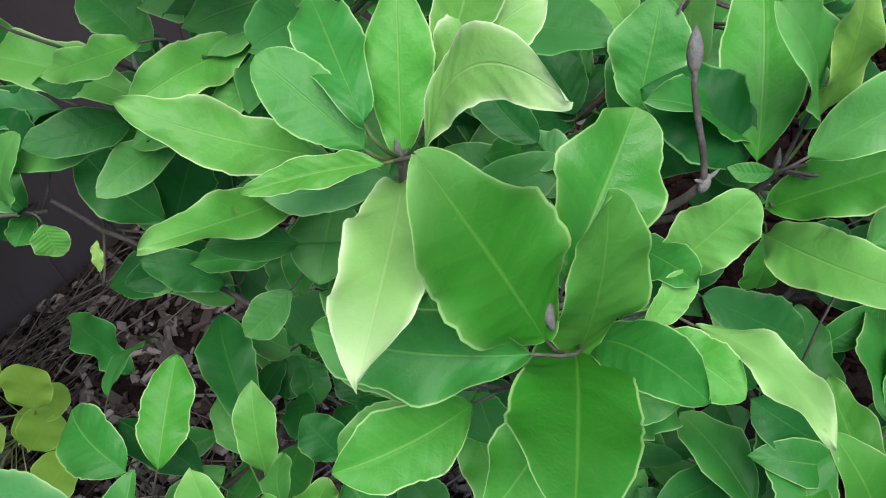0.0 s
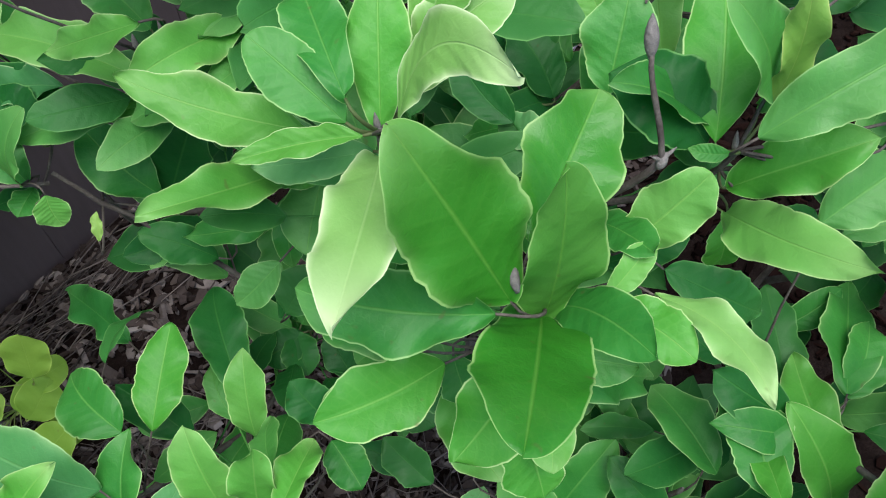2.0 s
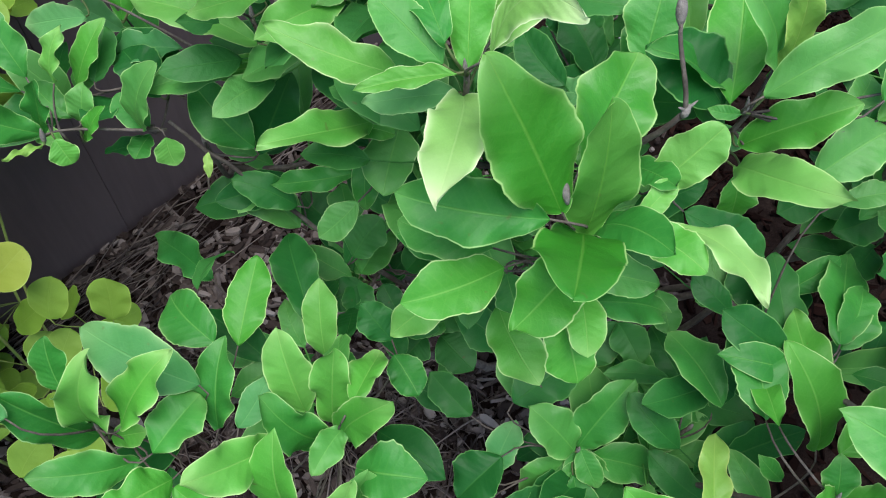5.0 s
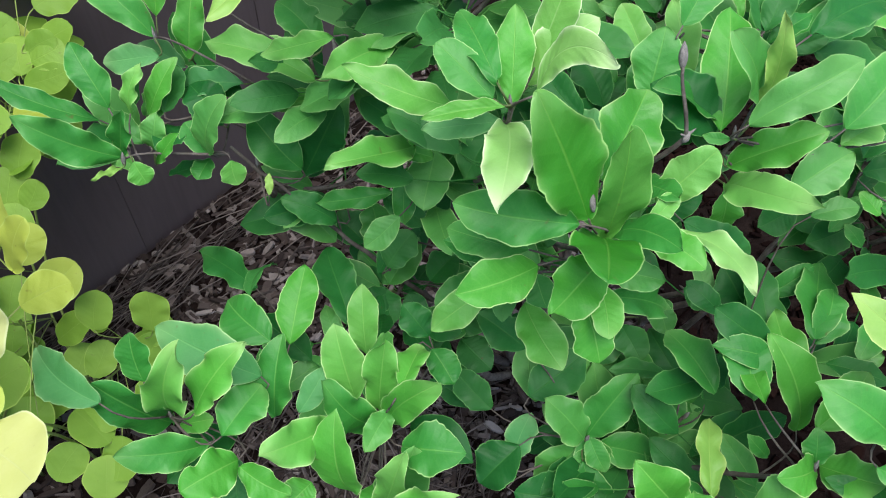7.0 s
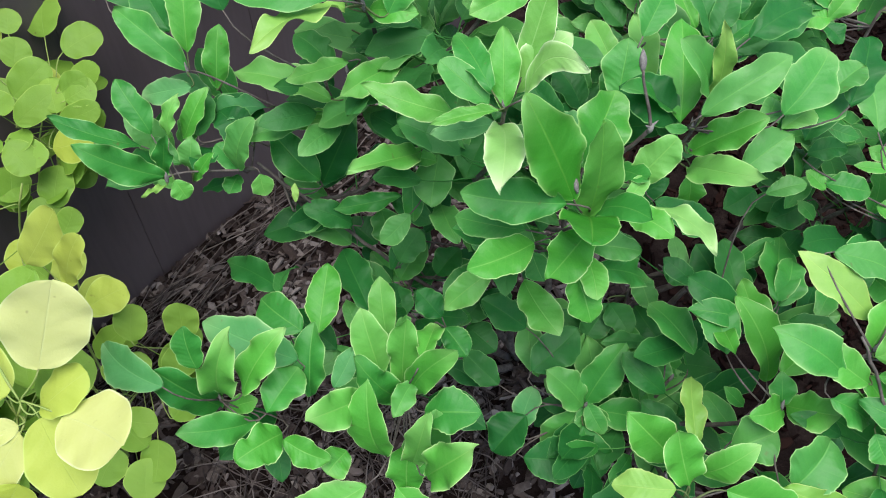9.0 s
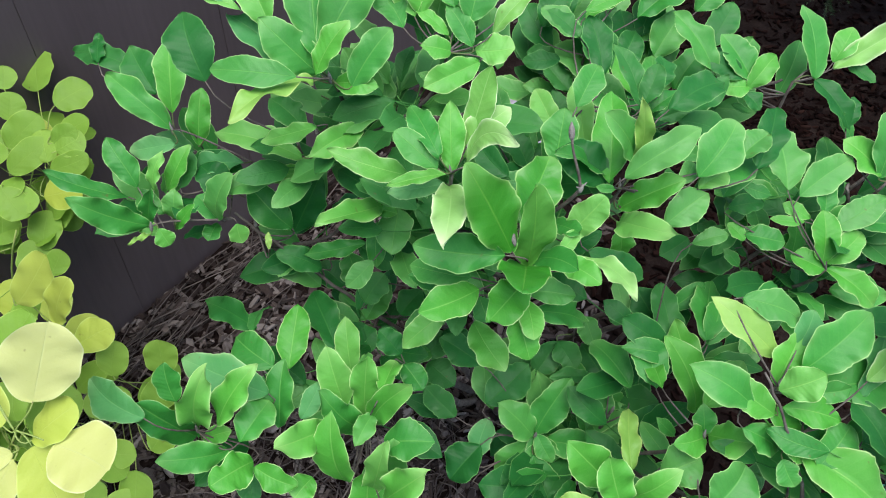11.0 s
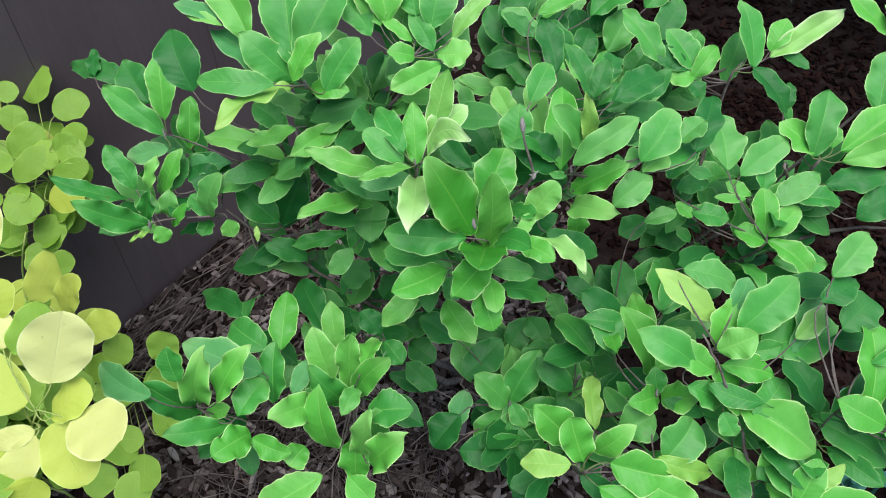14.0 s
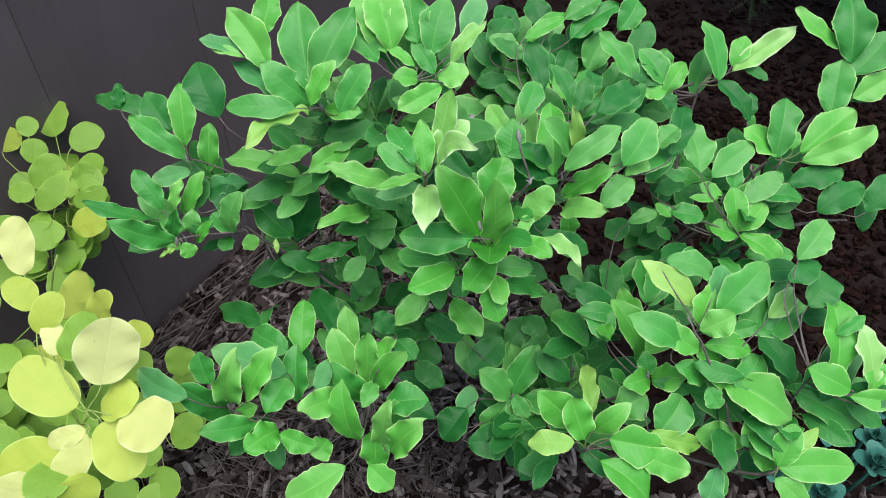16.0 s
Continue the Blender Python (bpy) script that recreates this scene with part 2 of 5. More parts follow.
def blade(base, tip, width, rng, roll=0.0, bend=None, round_shape=False, nv=15, nu=8, face=FACING, notch=None, sickle=None, fold=None, blunt=None, ripple=None):
    """Vertices, faces and uv of one leaf blade from base to tip."""
    base, tip = Vector(base), Vector(tip)
    axis = tip - base
    length = axis.length
    y = axis.normalized()
    f = (face + Vector((rng.uniform(-0.3, 0.3), rng.uniform(-0.25, 0.25), rng.uniform(-0.15, 0.15)))).normalized()
    x = y.cross(f)
    if x.length < 0.2:
        x = y.cross(Vector((1, 0, 0)))
    x.normalize()
    n = x.cross(y)
    if n.dot(face) < 0:
        x, n = -x, -n
    turn = Matrix.Rotation(radians(roll), 3, y)
    x, n = turn @ x, turn @ n
    if bend is None:
        bend = rng.uniform(0.0, 0.14)
    hook = rng.uniform(-0.07, 0.03)
    drawn = rng.uniform(0.12, 0.55), rng.gauss(0, 0.16), rng.gauss(0, 0.03), rng.uniform(0.016, 0.055), rng.uniform(0.68, 0.98)
    if fold is None:
        fold = rng.uniform(-0.06, 0.16) if round_shape else drawn[0]
    wide, pa, pb = rng.uniform(0.50, 0.61), rng.uniform(0.62, 0.82), drawn[4] if blunt is None else blunt
    twist = drawn[1]
    sickle = drawn[2] if sickle is None else sickle
    ripple = drawn[3] * (0.6 if round_shape else 1.0) if ripple is None else ripple
    crimp = 0.0 if round_shape else rng.uniform(0.012, 0.035)
    seed = rng.uniform(0, 90)
    p1, p2, p3, p4 = (rng.uniform(0, 6.28) for _ in range(4))
    q1, q2 = rng.uniform(0.9, 2.3), rng.uniform(0.9, 2.3)
    if notch is None:
        notch = (rng.choice((-1, 1)), rng.uniform(0.45, 0.85), rng.uniform(0.0, 0.22) * (0.2 if round_shape else 1.0))
    verts, uvs, faces = [], [], []
    for i in range(nv + 1):
        v = i / nv
        v = 0.35 * v + 0.65 * (1 - math.cos(math.pi * v)) / 2
        if round_shape:
            prof = math.sqrt(max(0.0, 1 - (2 * v - 1) ** 2)) * (0.90 + 0.16 * v)
        else:
            far = (v - wide) / (1 - wide) if v > wide else (wide - v) / wide
            prof = max(0.0, 1 - far * far) ** (pb if v > wide else pa)
        prof = max(prof, 0.015 if i else 0.03)
        lean = twist * (v - 0.4)
        xv, nw = x * math.cos(lean) + n * math.sin(lean), n * math.cos(lean) - x * math.sin(lean)
        spine = base + y * (v * length) + x * (sickle * length * 4 * v * (1 - v))
        for k in range(nu + 1):
            u = 2 * k / nu - 1
            side = p1 if u < 0 else p2
            h = width / 2 * prof * (1 + (0.03 if round_shape else 0.075) * math.sin(6.28 * (q1 if u < 0 else q2) * v + side))
            h *= 1 + crimp * 2.2 * noise.noise(Vector((v * 13.0, seed, 3.0 if u < 0 else 8.0)))
            if not round_shape:
                h *= 1 + 0.045 * noise.noise(Vector((v * 27.0, seed, 12.0 if u < 0 else 17.0)))
            if u * notch[0] > 0:
                h *= 1 - notch[2] * math.exp(-((v - notch[1]) / 0.13) ** 2)
            z = fold * abs(u) * h * (1 - 0.45 * abs(u))
            z += bend * length * 4 * v * (1 - v) + hook * length * v * v * v
            z += ripple * length * u * u * math.sin(6.28 * (2.3 if u < 0 else 2.7) * v + (p3 if u < 0 else p4))
            z += crimp * length * u * u * noise.noise(Vector((v * 10.0, seed, 1.0 if u < 0 else 5.0)))
            verts.append(spine + xv * (u * h) + nw * z)
            uvs.append((u * 0.5 + 0.5, v))
    for i in range(nv):
        for k in range(nu):
            a = i * (nu + 1) + k
            faces.append((a, a + 1, a + nu + 2, a + nu + 1))
    return verts, faces, uvs


# ---- ground ----
def hill(x, y):
    """Height of the loose mulch."""
    h = 0.012 * noise.noise(Vector((x * 3.1, y * 3.1, 0.3))) + 0.006 * noise.noise(Vector((x * 11, y * 11, 4.1)))
    return h


def build_ground():
    xs = np.concatenate([np.linspace(-60, -2.2, 8), np.linspace(-1.9, 2.6, 120), np.linspace(3.0, 60, 8)])
    ys = np.concatenate([np.linspace(-60, -1.4, 8), np.linspace(-1.1, 3.2, 115), np.linspace(3.6, 60, 8)])
    verts = [(x, y, hill(x, y)) for y in ys for x in xs]
    w = len(xs)
    faces = [(j * w + i, j * w + i + 1, (j + 1) * w + i + 1, (j + 1) * w + i) for j in range(len(ys) - 1) for i in range(w - 1)]
    tagged(new("ground", mesh_of("ground", verts, faces, SOIL)), "dark brown soil under bark mulch", "ground", kind="structure")


build_ground()


# ---- fence ----
FENCE_START, FENCE_WAY = Vector((-0.79, 0.66, 0)), Vector((0.552, 0.834, 0))
FENCE_OUT = Vector((0.834, -0.552, 0))


def build_fence():
    fence = tagged(new("fence"), "tall dark grey-brown fence of wide flush boards", "fence", kind="structure")
    fence.matrix_world = Matrix.Translation(FENCE_START) @ Matrix.Rotation(math.atan2(FENCE_WAY.y, FENCE_WAY.x), 4, "Z")
    bm = bmesh.new()
    bmesh.ops.create_cube(bm, size=1, matrix=Matrix.Translation((0.204, 0.012, 0.90)) @ Matrix.Diagonal((0.4095, 0.024, 1.9, 1)))
    bmesh.ops.bevel(bm, geom=bm.edges[:], offset=0.0009, segments=2, affect="EDGES")
    me = bpy.data.meshes.new("board")
    bm.to_mesh(me)
    bm.free()
    me.materials.append(FENCE)
    rng = random.Random(5)
    for i in range(-5, 9):
        ob = part("board", me, fence)
        ob.matrix_parent_inverse = Matrix.Identity(4)
        ob.location = (0.1275 + 0.41 * i, rng.uniform(0.0, 0.001), 0)
    bm = bmesh.new()
    bmesh.ops.create_cube(bm, size=1, matrix=Matrix.Translation((0.9, 0.05, 0.9)) @ Matrix.Diagonal((5.8, 0.03, 1.86, 1)))
    me = bpy.data.meshes.new("backing")
    bm.to_mesh(me)
    bm.free()
    me.materials.append(FENCE)
    part("backing", me, fence)


build_fence()


# ---- magnolia ----
shrub = tagged(new("magnolia_shrub"), "bushy star magnolia with glossy wavy-edged green leaves", "shrub")
ROOT = Vector((0.10, 0.56, 0.0))
HUBS = [Vector(h) for h in ((-0.27, 0.42, 0.62), (-0.03, 0.38, 0.70), (-0.13, 0.46, 0.80), (0.27, 0.36, 0.56), (0.44, 0.44, 0.54), (-0.17, 0.26, 0.47), (0.22, 0.20, 0.42), (0.21, 0.70, 0.62))]
SPRIGS = []
LEAF_RNG = random.Random(11)


def build_limbs():
    for h in HUBS:
        verts, faces = [], []
        mid = ROOT.lerp(h, 0.45) + Vector((0, 0, -0.06))
        pts = curve_points(ROOT + (h - ROOT) * 0.03 + Vector((0, 0, -0.03)), mid + Vector((0.02, 0.01, -0.03)), mid + Vector((-0.01, 0.02, 0.08)), h, 12)
        pts = [p + Vector((0.006 * math.sin(i * 2.1), 0.005 * math.cos(i * 1.7), 0)) for i, p in enumerate(pts)]
        tube(verts, faces, pts, [0.0085 - 0.0045 * i / 12 for i in range(13)], 8)
        part("branch", mesh_of("branch", verts, faces, BARK), shrub)


build_limbs()


def sprig(x, y, z, low=4, backing=0.5, rise=0.02, start=None):
    """A leafy shoot that ends at this place."""
    end = Vector((x, y, z))
    hub = min(HUBS, key=lambda h: (h - end).length + (0.3 if h.z > end.z - 0.03 else 0))
    hub, sag = (hub, 0.03) if start is None else (Vector(start), 0.0)
    pts = curve_points(hub, hub.lerp(end, 0.35) + Vector((0, 0, -sag)), end + Vector((0, rise, -3 * sag)), end, 12)
    ob = new("sprig")
    ob.parent = shrub
    s = {"object": ob, "points": pts, "bases": [], "blades": [], "low": low, "backing": backing, "thick": 1.0 if start is None else 0.45}
    SPRIGS.append(s)
    return s


def leaf(s, base, tip, width, material, roll=0.0, bend=None, notch=None, face=FACING, **shape):
    base, tip = Vector(base), Vector(tip)
    back = (base - tip).normalized()
    p = min(s["points"], key=lambda q: (q - base).length)
    base = base + back * max(0.0, min((p - base).dot(back), 0.06 * (base - tip).length))
    verts, faces, uvs = blade(base, tip, width, LEAF_RNG, roll, bend, nv=36, nu=12, notch=notch, face=face, **shape)
    s["blades"].append(part("leaf", mesh_of("leaf", verts, faces, material, uvs), s["object"]))
    s["bases"].append((base, tip))


def regroup_leaves():
    """A leaf far from its own shoot grows from the nearest other one."""
    def reach(o, base):
        return min((q - base).length - 0.25 * (base.z - q.z) for q in o["points"][2:])
    for s in SPRIGS:
        for k in reversed(range(len(s["bases"]))):
            base = s["bases"][k][0]
            if min((q - base).length for q in s["points"]) < 0.05:
                continue
            o = min(SPRIGS, key=lambda o: reach(o, base))
            if o is not s:
                o["bases"].append(s["bases"].pop(k))
                blade_part = s["blades"].pop(k)
                blade_part.parent = o["object"]
                o["blades"].append(blade_part)


def close_sprigs():
    """The woody stem of each shoot, with a stalk to every leaf."""
    regroup_leaves()
    for s in SPRIGS:
        verts, faces = [], []
        pts = s["points"]
        tube(verts, faces, pts, [s["thick"] * (0.0040 - 0.0020 * i / 12) for i in range(13)], 7)
        woody, green = len(faces), []
        for base, tip in s["bases"]:
            reach = [(p - base).length - (0.25 * (base.z - p.z)) for p in pts]
            j = max(2, min(range(len(pts)), key=lambda i: reach[i]))
            p = pts[j]
            back = (base - tip).normalized()
            gap = (base - p).length
            mid = base + back * min(0.4 * gap, 0.03)
            if gap > 0.004:
                r = 0.0010
                first = len(faces)
                tube(verts, faces, curve_points(p, p.lerp(mid, 0.5), mid, base, 5), [r * 1.25, r * 1.2, r * 1.1, r, r * 0.9, r * 0.8], 5)
                if gap < 0.035:
                    green += range(first, len(faces))
        old = s["object"]
        me = mesh_of("shoot", verts, faces, BARK)
        me.materials.append(STALK)
        for i in green:
            me.polygons[i].material_index = 1
        old_children = list(old.children)
        stem = new("shoot", me)
        stem.parent = shrub
        for c in old_children:
            c.parent = stem
        bpy.data.objects.remove(old)
        s["object"] = stem
        low_leaves(s, stem)


def low_leaves(s, stem):
    """Older, smaller leaves further down a shoot; DEEP ones carry shade in colour."""
    rng = LEAF_RNG
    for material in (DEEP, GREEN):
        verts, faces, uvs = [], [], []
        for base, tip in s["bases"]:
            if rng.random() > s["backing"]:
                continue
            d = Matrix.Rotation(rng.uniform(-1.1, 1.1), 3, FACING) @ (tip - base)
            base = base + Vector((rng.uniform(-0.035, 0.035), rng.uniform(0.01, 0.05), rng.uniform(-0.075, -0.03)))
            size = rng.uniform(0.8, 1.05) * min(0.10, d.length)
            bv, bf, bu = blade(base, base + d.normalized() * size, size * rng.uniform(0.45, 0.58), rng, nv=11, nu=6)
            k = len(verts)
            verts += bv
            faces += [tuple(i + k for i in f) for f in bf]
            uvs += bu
        for _ in range(s["low"]):
            p = s["points"][rng.randint(2, 7)]
            a = rng.uniform(0, 6.28)
            d = Vector((math.cos(a), math.sin(a), rng.uniform(-0.1, 0.6))).normalized()
            base = p + d * rng.uniform(0.01, 0.085) + Vector((0, 0, rng.uniform(-0.02, 0.02)))
            size = rng.uniform(0.055, 0.092)
            bv, bf, bu = blade(base, base + d * size, size * rng.uniform(0.42, 0.55), rng, nv=10, nu=6)
            k = len(verts)
            verts += bv
            faces += [tuple(i + k for i in f) for f in bf]
            uvs += bu
            k = len(verts)
            v2, f2 = [], []
            tube(v2, f2, [p, p.lerp(base, 0.6) + Vector((0, 0, -0.004)), base], [0.0012, 0.001, 0.0009], 4)
            verts += v2
            uvs += [(0.5, 0.5)] * len(v2)
            faces += [tuple(i + k for i in f) for f in f2]
        if verts:
            tagged(part("low_leaves", mesh_of("low_leaves", verts, faces, material, uvs), stem), kind="stuff")


s = sprig(-0.003, 0.234, 0.937, 6, 0)
leaf(s, (-0.005, 0.231, 0.918), (-0.010, 0.119, 0.951), 0.039, PALE, bend=0.08, fold=0.3, blunt=0.8, sickle=-0.03)
leaf(s, (0.013, 0.195, 0.984), (0.055, 0.173, 1.029), 0.026, PALE, bend=0.06, sickle=-0.30, fold=0.1, blunt=0.5, notch=(1.0, 0.5, 0.0))
leaf(s, (-0.003, 0.238, 0.938), (-0.006, 0.287, 0.993), 0.030, YOUNG, sickle=0.0, blunt=0.85, fold=0.2)
leaf(s, (0.017, 0.274, 0.960), (0.036, 0.305, 1.025), 0.034, PALE, sickle=0.0)
leaf(s, (-0.020, 0.229, 0.951), (-0.063, 0.253, 0.978), 0.030, GREEN, sickle=0.0, blunt=0.5, fold=0.2, notch=(1.0, 0.5, 0.0))
leaf(s, (-0.016, 0.227, 0.965), (-0.049, 0.306, 0.969), 0.029, GREEN, sickle=0.0, blunt=0.6, fold=0.2, notch=(1.0, 0.5, 0.0))
leaf(s, (0.013, 0.265, 0.938), (0.058, 0.290, 0.984), 0.037, PALE, sickle=-0.05)
leaf(s, (-0.049, 0.260, 0.911), (-0.135, 0.256, 0.949), 0.032, SOFT, bend=0.03, blunt=0.8, ripple=0.04, sickle=-0.05)
leaf(s, (-0.012, 0.218, 0.950), (-0.070, 0.211, 0.937), 0.016, SOFT, bend=-0.03, fold=0.9, ripple=0.03, sickle=0.05)
leaf(s, (-0.012, 0.240, 0.916), (-0.072, 0.236, 0.905), 0.024, DULL)
s = sprig(0.085, 0.202, 0.836, 0, 0)
olive_shoot = s
leaf(s, (0.085, 0.199, 0.834), (0.065, 0.087, 0.935), 0.058, OLIVE, face=UPWARD, notch=(-1.0, 0.7, 0.2), blunt=0.55, sickle=0.0)
leaf(s, (0.060, 0.176, 0.889), (0.008, 0.181, 0.997), 0.061, OLIVE, bend=0.03, sickle=0.0, fold=0.2, blunt=0.72, notch=(1.0, 0.8, 0.30))
leaf(s, (0.085, 0.191, 0.849), (0.085, 0.196, 0.956), 0.049, OLIVE, bend=0.03, sickle=0.0, fold=0.22, blunt=0.6, notch=(-1.0, 0.74, 0.32))
leaf(s, (0.074, 0.202, 0.903), (0.106, 0.277, 0.929), 0.051, OLIVE, sickle=0.0, blunt=0.55, notch=(-1.0, 0.75, 0.15))
leaf(s, (0.092, 0.197, 0.838), (0.130, 0.140, 0.893), 0.033, GREEN, sickle=-0.06, blunt=0.7, notch=(1.0, 0.5, 0.0))
leaf(s, (0.124, 0.200, 0.836), (0.163, 0.167, 0.845), 0.032, YOUNG, sickle=-0.06, blunt=0.7, notch=(1.0, 0.5, 0.0))
leaf(s, (0.152, 0.208, 0.836), (0.196, 0.140, 0.854), 0.026, SOFT, bend=0.05, sickle=-0.10, blunt=0.85, notch=(1.0, 0.5, 0.0))
leaf(s, (0.080, 0.168, 0.843), (0.037, 0.104, 0.852), 0.044, YOUNG, blunt=0.75, sickle=0.0, notch=(1.0, 0.6, 0.12))
leaf(s, (0.028, 0.164, 0.831), (-0.034, 0.127, 0.836), 0.040, YOUNG, sickle=-0.04, blunt=0.8)
leaf(s, (0.050, 0.166, 0.887), (-0.042, 0.173, 0.891), 0.043, GREEN, blunt=0.8)
leaf(s, (0.019, 0.178, 0.837), (-0.046, 0.201, 0.828), 0.036, GREEN)
leaf(s, (0.120, 0.203, 0.848), (0.143, 0.226, 0.866), 0.018, YOUNG, blunt=0.6)
s = sprig(0.075, 0.205, 0.790, 4, 0.1)
leaf(s, (0.035, 0.202, 0.720), (0.071, 0.144, 0.706), 0.042, YOUNG, sickle=0.05, blunt=0.8)
leaf(s, (0.085, 0.163, 0.814), (0.091, 0.116, 0.809), 0.030, YOUNG, blunt=0.8)
leaf(s, (0.074, 0.147, 0.804), (0.090, 0.114, 0.773), 0.044, YOUNG)
leaf(s, (0.092, 0.188, 0.804), (0.144, 0.184, 0.801), 0.032, GREEN)
leaf(s, (0.103, 0.183, 0.771), (0.182, 0.230, 0.694), 0.033, GREEN)
leaf(s, (0.036, 0.197, 0.779), (0.048, 0.171, 0.764), 0.031, GREEN)
leaf(s, (-0.005, 0.198, 0.793), (-0.048, 0.207, 0.805), 0.023, GREEN)
leaf(s, (-0.006, 0.211, 0.723), (-0.055, 0.185, 0.691), 0.035, YOUNG)
s = sprig(0.198, 0.291, 0.872, 10, 0.2)
leaf(s, (0.182, 0.290, 0.883), (0.190, 0.397, 0.935), 0.045, YOUNG, sickle=0.02, blunt=0.75, ripple=0.03)
leaf(s, (0.213, 0.320, 0.882), (0.166, 0.293, 0.978), 0.045, GREEN, blunt=0.6, notch=(1.0, 0.4, 0.2))
leaf(s, (0.214, 0.310, 0.895), (0.203, 0.307, 0.985), 0.021, GOLD, ripple=0.045, sickle=0.05, notch=(1.0, 0.5, 0.0))
leaf(s, (0.194, 0.262, 0.918), (0.266, 0.286, 0.968), 0.038, GREEN, sickle=0.0, blunt=0.8)
leaf(s, (0.201, 0.288, 0.842), (0.266, 0.280, 0.898), 0.039, YOUNG, blunt=0.75, sickle=0.03)
leaf(s, (0.204, 0.277, 0.830), (0.239, 0.186, 0.903), 0.036, YOUNG, sickle=0.06, blunt=0.9)
leaf(s, (0.212, 0.292, 0.809), (0.217, 0.279, 0.769), 0.031, YOUNG, blunt=0.7)
leaf(s, (0.189, 0.282, 0.880), (0.167, 0.287, 0.877), 0.011, GREEN)
leaf(s, (0.134, 0.243, 0.834), (0.173, 0.257, 0.888), 0.037, YOUNG, blunt=0.5, sickle=0.0)
leaf(s, (0.166, 0.250, 0.806), (0.242, 0.248, 0.762), 0.037, DEEP)
leaf(s, (0.125, 0.334, 0.879), (0.133, 0.372, 0.926), 0.046, GREEN, notch=(1.0, 0.5, 0.0))
leaf(s, (0.187, 0.330, 0.838), (0.117, 0.287, 0.929), 0.039, GREEN)
leaf(s, (0.087, 0.300, 0.863), (0.059, 0.332, 0.849), 0.025, DULL)
leaf(s, (0.296, 0.309, 0.860), (0.386, 0.377, 0.864), 0.047, GREEN)
leaf(s, (0.255, 0.265, 0.841), (0.303, 0.291, 0.869), 0.042, GREEN)
leaf(s, (0.286, 0.293, 0.896), (0.329, 0.341, 0.937), 0.052, GREEN, blunt=0.6)
leaf(s, (0.293, 0.297, 0.871), (0.329, 0.327, 0.878), 0.030, YOUNG)
leaf(s, (0.342, 0.326, 0.898), (0.377, 0.351, 0.910), 0.035, GREEN)
leaf(s, (0.272, 0.302, 0.873), (0.289, 0.330, 0.882), 0.025, GREEN)
leaf(s, (0.177, 0.295, 0.875), (0.121, 0.322, 0.902), 0.056, DEEP)
leaf(s, (0.434, 0.361, 0.820), (0.432, 0.449, 0.850), 0.056, GREEN, notch=(1.0, 0.5, 0.0))
leaf(s, (0.365, 0.323, 0.886), (0.401, 0.402, 0.916), 0.040, DEEP)
leaf(s, (0.255, 0.357, 0.940), (0.330, 0.408, 0.948), 0.042, DEEP)
leaf(s, (0.148, 0.373, 0.930), (0.174, 0.420, 0.954), 0.036, GREEN)
s = sprig(-0.092, 0.360, 0.785, 5, 0.1)
leaf(s, (-0.092, 0.331, 0.794), (-0.158, 0.249, 0.841), 0.037, YOUNG, sickle=-0.08, blunt=0.8)
leaf(s, (-0.090, 0.360, 0.783), (-0.149, 0.389, 0.804), 0.037, DEEP)
leaf(s, (-0.083, 0.360, 0.785), (-0.115, 0.386, 0.818), 0.028, GREEN)
leaf(s, (-0.067, 0.351, 0.771), (-0.074, 0.289, 0.749), 0.049, GREEN)
leaf(s, (-0.097, 0.353, 0.738), (-0.096, 0.310, 0.700), 0.029, GREEN)
leaf(s, (-0.112, 0.343, 0.775), (-0.068, 0.335, 0.778), 0.023, YOUNG, ripple=0.05, blunt=0.5)
leaf(s, (-0.120, 0.364, 0.689), (-0.205, 0.363, 0.663), 0.027, GREEN, blunt=0.9)
leaf(s, (-0.101, 0.297, 0.724), (-0.134, 0.276, 0.697), 0.031, GREEN)
s = sprig(-0.270, 0.380, 0.700, 0, 0)
leaf(s, (-0.221, 0.382, 0.696), (-0.282, 0.411, 0.754), 0.049, GREEN)
s = sprig(-0.150, 0.420, 0.700, 3, 0.1)
leaf(s, (-0.220, 0.394, 0.682), (-0.177, 0.410, 0.774), 0.049, DEEP)
leaf(s, (-0.118, 0.320, 0.608), (-0.090, 0.349, 0.641), 0.042, DEEP, blunt=0.5)
leaf(s, (-0.181, 0.360, 0.635), (-0.246, 0.362, 0.667), 0.037, DEEP)
leaf(s, (-0.193, 0.414, 0.775), (-0.254, 0.393, 0.779), 0.026, YOUNG, ripple=0.05)
s = sprig(-0.170, 0.390, 0.860, 4, 0.2)
leaf(s, (-0.199, 0.382, 0.830), (-0.305, 0.400, 0.850), 0.040, YOUNG, ripple=0.04)
leaf(s, (-0.162, 0.348, 0.906), (-0.234, 0.351, 0.878), 0.025, YOUNG)
leaf(s, (-0.112, 0.380, 0.878), (-0.168, 0.317, 0.884), 0.034, YOUNG)
s = sprig(-0.142, 0.360, 0.965, 0, 0, rise=0.10)
leaf(s, (-0.288, 0.364, 0.959), (-0.316, 0.419, 1.011), 0.055, DEEP)
leaf(s, (-0.256, 0.426, 1.022), (-0.309, 0.440, 1.032), 0.025, DULL)
leaf(s, (-0.216, 0.407, 1.005), (-0.269, 0.470, 1.064), 0.050, YOUNG)
leaf(s, (-0.160, 0.377, 0.962), (-0.222, 0.391, 1.021), 0.050, GREEN)
leaf(s, (-0.158, 0.382, 0.985), (-0.168, 0.469, 1.070), 0.062, GREEN, notch=(1.0, 0.5, 0.0))
